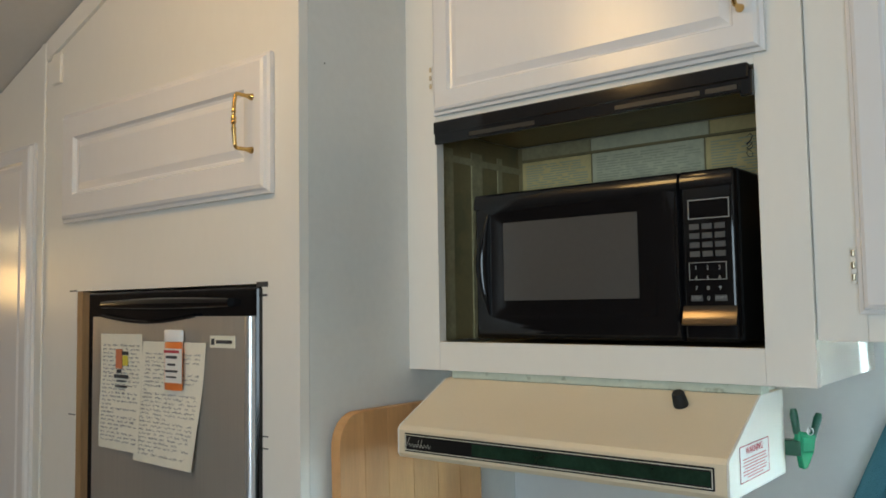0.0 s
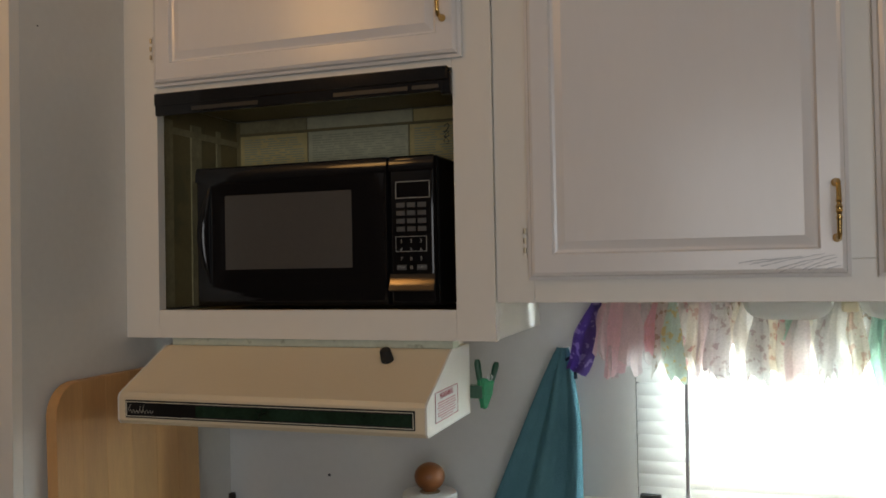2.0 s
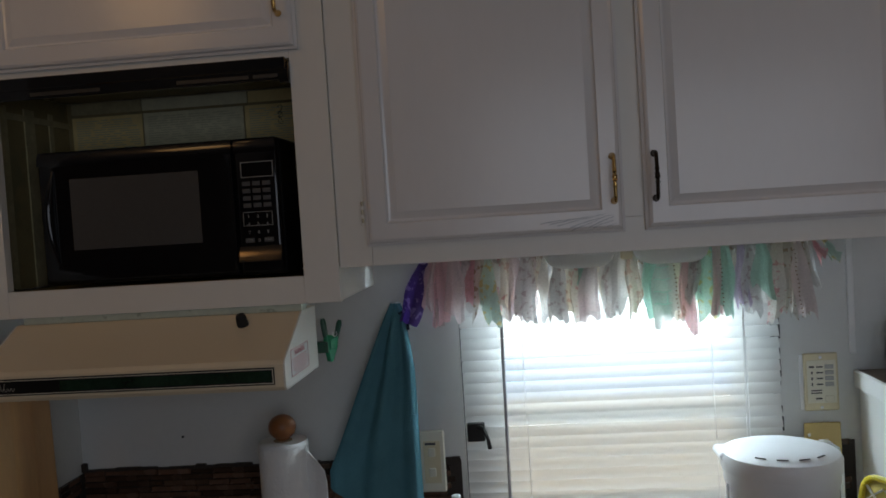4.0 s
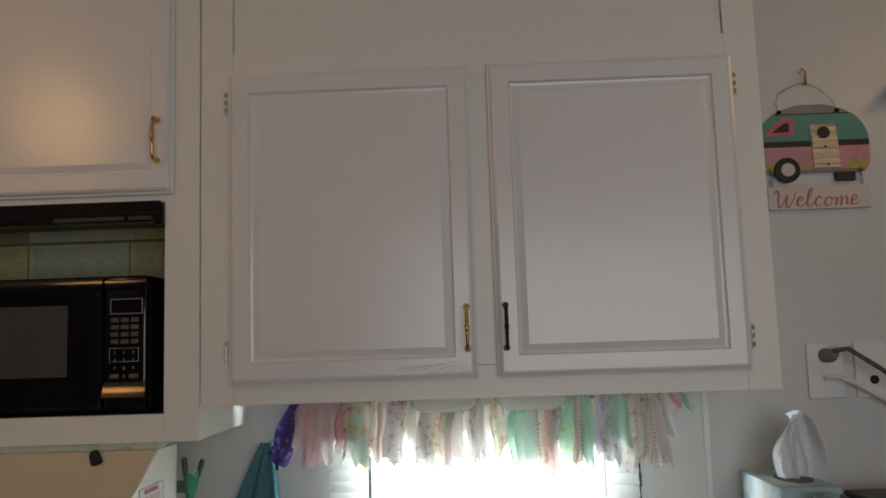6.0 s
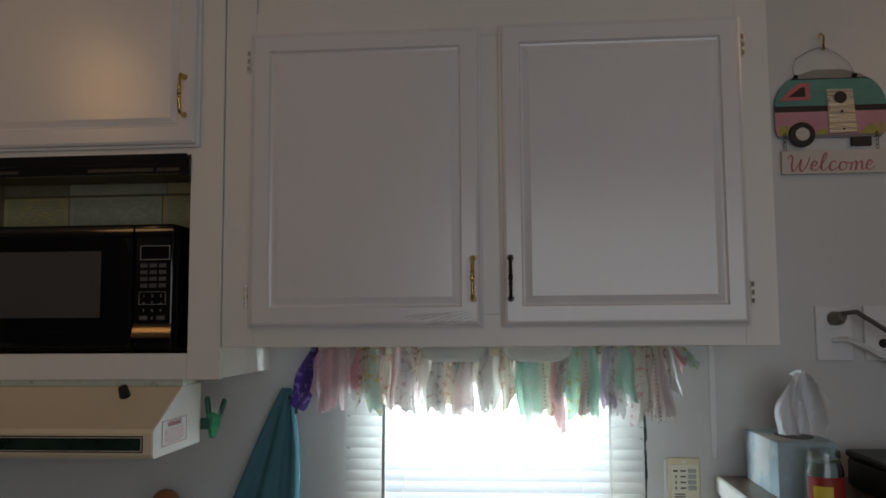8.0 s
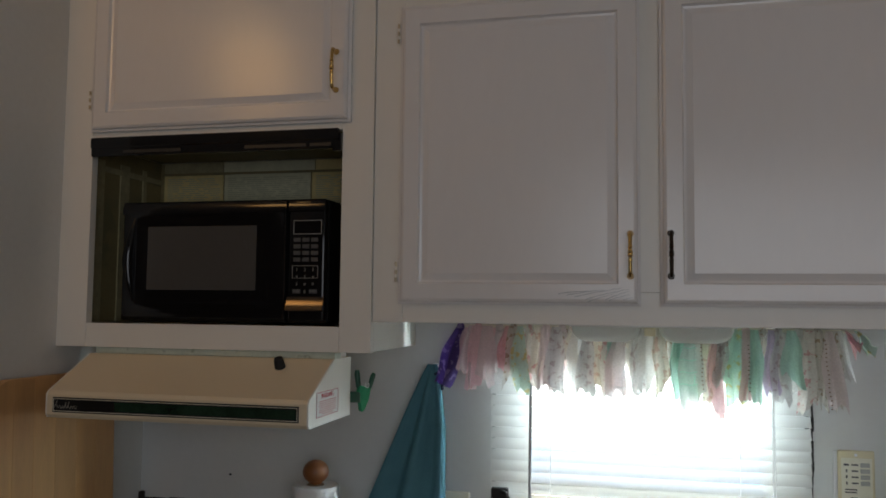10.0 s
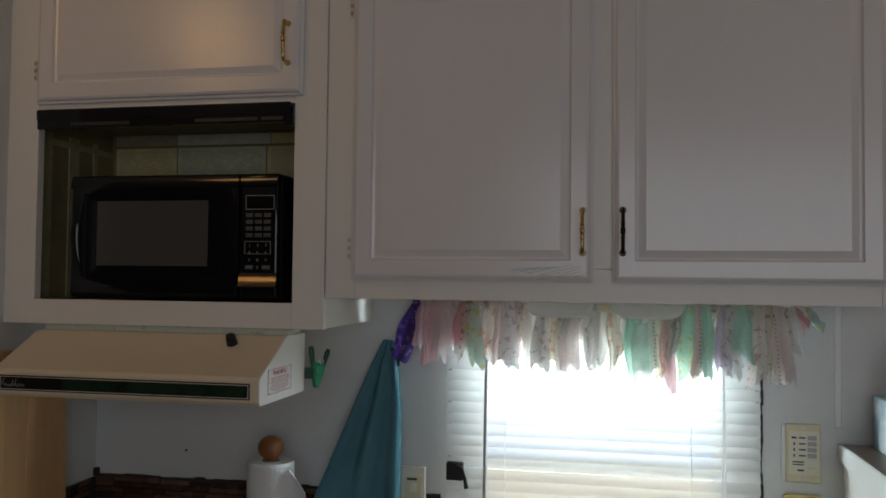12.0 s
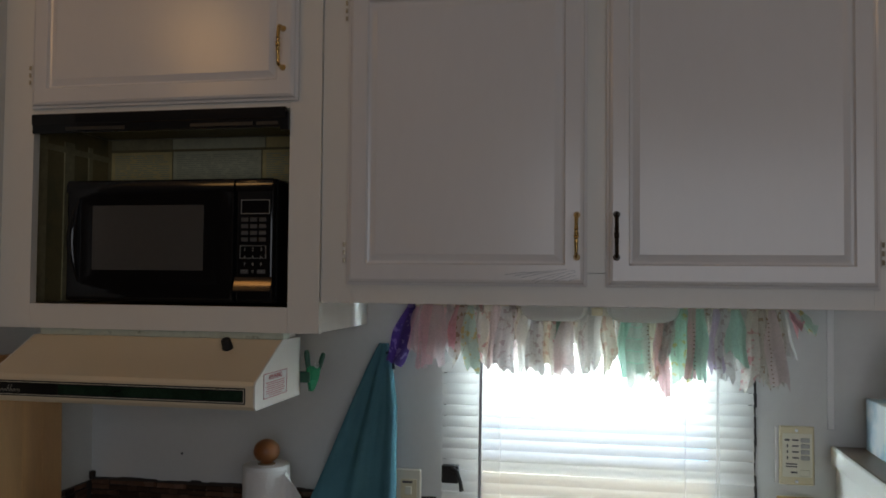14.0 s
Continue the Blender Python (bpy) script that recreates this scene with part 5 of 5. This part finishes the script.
# ---- towel and hook ----
solo("wall_hook", boxes((0.046, 0.060, -0.022, -0.0005, 1.438, 1.462), bevel=0.003), WHITE_PLASTIC, (0.053, 0, 1.45), "small white hook behind the towel", "hook")
b = bmesh.new()
rows = []
for i in range(31):
    t = i / 30
    z_ = 1.462 - t * 0.43
    left = 0.044 - 0.155 * min(1, t / 0.86) ** 0.92
    right = 0.060 + 0.022 * min(1, t * 3) ** 0.7 + 0.006 * t
    row = []
    for q in range(41):
        u_ = q / 40
        lift = (0.006 + 0.020 * t ** 0.6)
        fold = math.sin(u_ * 15 + 0.6 * math.sin(3 * t)) * 0.6 + math.sin(u_ * 27 + 1.3) * 0.25
        edge = 0.012 * t * math.sin(math.pi * u_)
        zz_ = z_ - (0.030 * t ** 4) * math.sin(math.pi * (0.25 + 0.6 * u_)) + 0.085 * t ** 5 * max(0, 0.45 - u_) * 2 * 0.7
        row.append((left + (right - left) * u_, -0.030 - lift - fold * lift * 0.55 - edge, zz_))
    rows.append(row)
sheet(b, rows, 0.004)
solo("towel", b, TEAL, (0.0, -0.05, 1.03), "teal terry towel hanging in folds from a wall hook", "towel", smooth=True)
solo("towel_loop", tube(bmesh.new(), [(0.060, -0.045, 1.440), (0.070, -0.05, 1.447), (0.078, -0.052, 1.425), (0.078, -0.05, 1.405)], 0.0035, 8), mat("navy_loop", (0.012, 0.03, 0.05), 0.9, bump=0.2), (0.07, -0.05, 1.42), "dark hanging loop of the towel", "loop", smooth=True)

# ---- worktop, backsplash and what stands there ----
wt = thing("base_cabinet", (0.15, -0.3, 0.0), "base cabinet under the worktop", "cabinet")
part("body", boxes((SIDE + 0.001, 1.018, -0.58, -0.001, 0.0, 0.856)), PAINT, wt)
solo("worktop", boxes((SIDE + 0.001, 1.018, -0.61, -0.0085, 0.857, 0.895), bevel=0.003), LAMINATE, (0.15, -0.3, 0.857), "brown laminate worktop below the window", "worktop")

bs = tagged(thing("backsplash", (-0.2, -0.004, 0.897), "brown strip mosaic backsplash with a rough top edge", "backsplash"), kind="structure")
part("grout", boxes((SIDE + 0.001, WX0 - 0.012, -0.004, -0.0005, 0.897, 1.1020), (WX1 + 0.010, 1.018, -0.004, -0.0005, 0.897, 1.1160)), GROUT, bs)
part("grout", boxes((SIDE + 0.0005, SIDE + 0.004, -0.20, -0.0045, 0.897, 1.1000)), GROUT, bs)
random.seed(31)
tiles = {}
for L in (0.05, 0.08, 0.11, 0.15):
    for d_ in (0.004, 0.006, 0.0075):
        b = boxes((0, L - 0.002, -d_, 0, 0, 0.0118), bevel=0.001)
        tiles[L, d_] = mesh_of("tile", b, TILE)


def lay(x0, x1, z_top, zrows, at_pose):
    for r_ in range(zrows):
        x = x0 + random.uniform(-0.01, 0.0) * (r_ % 2)
        x = max(x, x0)
        while x < x1 - 0.03:
            L = random.choice((0.05, 0.08, 0.11, 0.15))
            if x + L > x1:
                L = 0.05
            if x + L > x1 + 0.001:
                break
            ob = new("tile", tiles[L, random.choice((0.004, 0.006, 0.0075))])
            ob.parent, ob.matrix_parent_inverse = bs, Matrix.Translation(-bs.location)
            ob.matrix_basis = at_pose @ Matrix.Translation((x, 0, z_top - (r_ + 1) * 0.0135 + random.uniform(-0.0006, 0.0006)))
            x += L


lay(SIDE + 0.006, WX0 - 0.014, 1.1060, 8, Matrix.Translation((0, -0.0042, 0)))
lay(WX1 + 0.012, 1.018, 1.1200, 8, Matrix.Translation((0, -0.0042, 0)))
lay(-0.19, -0.012, 1.1020, 8, Matrix.Translation((SIDE + 0.0042, 0, 0)) @ Matrix.Rotation(radians(90), 4, "Z"))
b = bmesh.new()
random.seed(8)
x = SIDE + 0.006
while x < WX0 - 0.02:
    s_ = random.uniform(0.02, 0.06)
    box(b, x, min(x + s_, WX0 - 0.014), -0.0085 - random.uniform(0, 0.002), -0.0005, 1.1025, 1.1065 + random.uniform(0, 0.006))
    x += s_
box(b, SIDE + 0.001, SIDE + 0.012, -0.012, -0.0005, 1.1025, 1.1220)
part("ragged_edge", b, GROUT, bs, "ragged dark adhesive edge")
nb = bmesh.new()
lathe(nb, [(0.003, 0), (0.003, 0.002), (0.001, 0.003)], (-0.470, 0, 1.176), 10, "Y")
solo("nail", nb, INK, (-0.470, 0, 1.176), "small dark nail in the wall", "nail")
nb = bmesh.new()
lathe(nb, [(0.0014, 0), (0.0014, 0.001), (0.0006, 0.0015)], (0, 0, 0), 10, "X")
bmesh.ops.translate(nb, vec=(SIDE, -0.55, 2.035), verts=nb.verts[:])
solo("nail", nb, INK, (SIDE, -0.55, 2.035), "small dark nail in the side panel", "nail")

# cutting board of glued staves leaning on the side panel
cb = thing("cutting_board", (SIDE + 0.02, -0.35, 0.896), "large maple cutting board leaning against the side panel", "cutting board")
edges = [-0.548, -0.490, -0.432, -0.366, -0.298, -0.232, -0.165]
lean = pose(SIDE + 0.018, 0, 0.897, 0, -1.2, 0)
for i, (y0, y1) in enumerate(zip(edges, edges[1:])):
    b = bmesh.new()
    top = 0.545
    R = 0.052
    if i == 0:
        o = [(y0, 0), (y1, 0), (y1, top)] + [(y0 + R - R * math.sin(a), top - R + R * math.cos(a)) for a in [k * math.pi / 16 for k in range(9)]]
    elif i == len(edges) - 2:
        o = [(y0, 0), (y1, 0)] + [(y1 - R + R * math.cos(a), top - R + R * math.sin(a)) for a in [k * math.pi / 16 for k in range(9)]] + [(y0, top)]
    else:
        o = [(y0, 0), (y1, 0), (y1, top), (y0, top)]
    prism(b, o, 0.0, 0.021)
    bmesh.ops.bevel(b, geom=b.edges[:], offset=0.0007, segments=1, affect="EDGES")
    bmesh.ops.transform(b, matrix=lean, verts=b.verts[:])
    part("stave", b, MAPLE, cb)

# paper towel on its holder
pt = thing("paper_towel", (-0.193, -0.13, 0.896), "paper towel roll on a holder with a wooden ball knob", "paper towel")
cx, cy = -0.193, -0.13
b = bmesh.new()
lathe(b, [(0.075, 0.896), (0.078, 0.900), (0.078, 0.912), (0.07, 0.916)], (cx, cy, 0), 28)
part("base", b, BALLWOOD, pt, smooth=True)
b = bmesh.new()
lathe(b, [(0.020, 0.917), (0.050, 0.918), (0.0525, 0.922), (0.0525, 1.190), (0.050, 1.1935), (0.020, 1.1935)], (cx, cy, 0), 36)
part("roll", b, PAPERTOWEL, pt, smooth=True)
b = bmesh.new()
lathe(b, [(0.0195, 1.19), (0.0195, 1.1945), (0.012, 1.195)], (cx, cy, 0), 20)
part("core", b, mat("cardboard", (0.36, 0.26, 0.16), 0.8), pt, smooth=True)
b = bmesh.new()
lathe(b, [(0.010, 1.194), (0.014, 1.197)] + [(0.0295 * math.sin(a), 1.2225 - 0.0265 * math.cos(a)) for a in [0.55 + k * (math.pi - 0.6) / 12 for k in range(13)]], (cx, cy, 0), 28)
part("ball", b, BALLWOOD, pt, "turned reddish wooden ball", smooth=True)
b = bmesh.new()
rows = []
for i in range(13):
    t = i / 12
    reach = 0.004 + 0.042 * math.sin(min(1, t * 4.5) * math.pi / 2)
    z_ = 1.187 - t * 0.268
    rows.append([(cx + 0.0535 * math.cos(-2.1 + q * 0.2), cy + 0.0535 * math.sin(-2.1 + q * 0.2), z_) for q in range(10)] + [(cx + 0.0535 * math.cos(-0.3) + reach * q / 4, cy + 0.0535 * math.sin(-0.3) - 0.012 * q / 4 + 0.004 * math.sin(q), z_ - 0.002 * q) for q in range(1, 5)])
part("loose_sheet", sheet(b, rows, 0.0006), PAPERTOWEL, pt, smooth=True)

# soap bottle top
so = thing("soap_bottle", (0.165, -0.10, 0.896), "clear soap bottle with a pump top", "bottle")
b = bmesh.new()
lathe(b, [(0.028, 0.896), (0.030, 0.90), (0.030, 1.0), (0.014, 1.018), (0.013, 1.026)], (0.165, -0.10, 0), 20)
part("bottle", b, CLEAR, so, smooth=True)
b = bmesh.new()
lathe(b, [(0.0145, 1.024), (0.0145, 1.036), (0.005, 1.038), (0.005, 1.046), (0.010, 1.047), (0.010, 1.053), (0.006, 1.055)], (0.165, -0.10, 0), 16)
part("pump", b, WHITE_PLASTIC, so, "white pump", smooth=True)

# white lidded bin
bn = thing("compost_bin", (0.797, -0.23, 0.896), "white plastic lidded bin with vent slots and a wire bail", "bin")
bx, by = 0.797, -0.23
b = bmesh.new()
lathe(b, [(0.0863, 0.896), (0.0903, 0.90), (0.1010, 1.105), (0.1040, 1.112), (0.1040, 1.140)], (bx, by, 0), 40)
part("body", b, WHITE_PLASTIC, bn, smooth=True)
b = bmesh.new()
lathe(b, [(0.1079, 1.135), (0.1089, 1.141), (0.1089, 1.158), (0.1050, 1.165), (0.0961, 1.168), (0.0834, 1.171), (0.0589, 1.174), (0.0180, 1.175)], (bx, by, 0), 40)
ld = part("lid", b, WHITE_PLASTIC, bn, "glossy white lid", smooth=True)
part("hinge_tab", boxes((bx - 0.112, bx - 0.072, by - 0.01, by + 0.06, 1.150, 1.166), bevel=0.005), WHITE_PLASTIC, ld)
for a in (-2.25, -1.80, -1.35, -0.90):
    b = boxes((-0.010, 0.010, -0.0015, 0.0015, 0, 0.0015))
    bmesh.ops.transform(b, matrix=Matrix.Translation((bx + 0.085 * math.cos(a), by + 0.085 * math.sin(a), 1.1712)) @ Matrix.Rotation(a + math.pi / 2, 4, "Z"), verts=b.verts[:])
    part("vent_slot", b, GREY_PRINT, ld)
part("bail", tube(bmesh.new(), [(bx - 0.097, by - 0.005, 1.128), (bx - 0.104, by - 0.02, 1.10), (bx - 0.109, by - 0.05, 1.05), (bx - 0.10, by - 0.10, 0.995), (bx - 0.03, by - 0.13, 0.97), (bx + 0.05, by - 0.125, 0.975)], 0.003, 8), STEEL_EDGE, bn, "grey wire bail", smooth=True)

# yellow lattice tray standing by the side cabinet
YEL = mat("yellow_enamel", (0.72, 0.52, 0.03), 0.4, vary=0.05, bump=0.02)
OCHRE = mat("ochre_field", (0.46, 0.33, 0.06), 0.6, vary=0.08, bump=0.05)
ty = thing("patterned_tray", (0.99, -0.31, 0.896), "yellow tray with a white lattice pattern standing on edge", "tray")
tm = pose(0.985, -0.33, 0.897, 0, 0, -66) @ pose(0, 0, 0, -12, 0, 0)
R = 0.03
ol = [(-0.14, 0.0), (0.14, 0.0)] + [(0.14 - R + R * math.cos(a), 0.208 - R + R * math.sin(a)) for a in [k * math.pi / 12 for k in range(7)]] + [(-0.14 + R - R * math.sin(a), 0.208 - R + R * math.cos(a)) for a in [k * math.pi / 12 for k in range(7)]]
b = prism(bmesh.new(), ol, 0.0, 0.006, "Y")
bmesh.ops.transform(b, matrix=tm, verts=b.verts[:])
part("field", b, OCHRE, ty)
pts = [(u_, -0.002, z_) for u_, z_ in ol[1:] + ol[:1]]
b = tube(bmesh.new(), pts, 0.006, 8)
bmesh.ops.transform(b, matrix=tm, verts=b.verts[:])
part("rim", b, YEL, ty, "bright yellow rim", smooth=True)
for i in range(6):
    for sgn in (-1, 1):
        x_ = -0.115 + i * 0.046
        b = tube(bmesh.new(), [(x_ + sgn * 0.02 * math.cos(math.pi * k), -0.0015, 0.004 + k * 0.031) for k in range(7)], 0.0028, 5)
        bmesh.ops.transform(b, matrix=tm, verts=b.verts[:])
        part("lattice_line", b, WHITEW, ty)

# tall side cabinet with a brown top
sc = thing("side_cabinet", (1.3, -0.3, 0.0), "white painted half-height cabinet with a brown laminate top", "cabinet")
part("body", boxes((1.032, 1.66, -0.62, -0.005, 0.0, 1.236)), PAINT, sc)
part("top", boxes((1.030, 1.67, -0.63, -0.004, 1.2505, 1.2655), bevel=0.002), LAMINATE, sc, "brown laminate top")
part("edge_trim", boxes((1.021, 1.0295, -0.632, -0.004, 1.228, 1.267), bevel=0.003), PAINT, sc, "white edge trim")
part("under_top", boxes((1.030, 1.668, -0.628, -0.004, 1.2365, 1.25)), PAINT, sc)

# tissue box with a tissue
tb = thing("tissue_box", (1.165, -0.145, 1.266), "pale blue patterned tissue box with a pulled-up tissue", "tissue box")
BOXM = mat("blue_white_card", (0.36, 0.50, 0.56), 0.5, vary=0.15, scale=12, bump=0.02, stain=((0.70, 0.70, 0.68), 9, 0.50, 0.9))
part("box", boxes((1.084, 1.200, -0.255, -0.030, 1.266, 1.373), bevel=0.0015), BOXM, tb)
b = bmesh.new()
lathe(b, [(0.5, 0), (0.5, 0.0008), (0.45, 0.001)], (0, 0, 0), 24)
bmesh.ops.transform(b, matrix=Matrix.Translation((1.150, -0.145, 1.3732)) @ Matrix.Diagonal((0.07, 0.12, 1, 1)), verts=b.verts[:])
part("opening", b, GREY_PRINT, tb)
b = bmesh.new()
rows = []
random.seed(5)
for i in range(17):
    t = i / 16
    wv = 0.034 + 0.034 * math.sin(math.pi * (0.12 + 0.72 * t)) - 0.020 * t ** 4
    row = []
    for q in range(21):
        u_ = q / 20 - 0.5
        row.append((1.164 + 0.014 * t + u_ * 2 * wv * 0.78 + 0.004 * math.sin(9 * t + q), -0.145 + 0.022 * math.sin(u_ * 9 + 2 * t) * (0.5 + 0.5 * t) + 0.010 * math.sin(u_ * 23 + 5 * t), 1.356 + 0.152 * t * (1 - 0.30 * max(0, u_ * 1.3) ** 1.2 - 0.10 * abs(u_))))
    rows.append(row)
part("tissue", sheet(b, rows, 0.0008), mat("tissue_paper", (0.82, 0.82, 0.83), 0.95, bump=0.3, fine=90, spec=0.1), tb, "crumpled white tissue", smooth=True)

# glass jar with a red and yellow label
j = thing("jar", (1.152, -0.306, 1.266), "small glass jar with a red and yellow label", "jar")
b = bmesh.new()
lathe(b, [(0.030, 1.266), (0.034, 1.270), (0.034, 1.333), (0.029, 1.345), (0.029, 1.368), (0.026, 1.368), (0.026, 1.345), (0.031, 1.332), (0.031, 1.272), (0.01, 1.270)], (1.152, -0.306, 0), 28)
part("glass", b, CLEAR, j, smooth=True)


def wrap(a0, a1, z0, z1, r_):
    return sheet(bmesh.new(), [[(1.152 + r_ * math.cos(a0 + (a1 - a0) * q / 14), -0.306 + r_ * math.sin(a0 + (a1 - a0) * q / 14), z_) for q in range(15)] for z_ in (z0, z1)], 0.0004)


lb = part("label", wrap(-2.9, -0.4, 1.278, 1.322, 0.0348), mat("label_red", (0.34, 0.03, 0.02), 0.45, bump=0), j, "red label", smooth=True)
part("label_field", wrap(-2.5, -1.5, 1.282, 1.306, 0.0354), mat("label_yellow", (0.72, 0.55, 0.06), 0.45, bump=0), lb, "yellow field", smooth=True)
b = bmesh.new()
lathe(b, [(0.0295, 1.347), (0.0302, 1.349), (0.0302, 1.351), (0.0295, 1.353)], (1.152, -0.306, 0), 24)
part("thread", b, CLEAR, j, smooth=True)
blk = thing("black_case", (1.40, -0.25, 1.266), "low black case on the brown cabinet top", "case")
part("body", boxes((1.27, 1.60, -0.42, -0.10, 1.2665, 1.325), bevel=0.006), BLACK_SATIN, blk)
part("lid", boxes((1.268, 1.602, -0.422, -0.098, 1.3255, 1.340), bevel=0.004), BLACK_SATIN, blk)
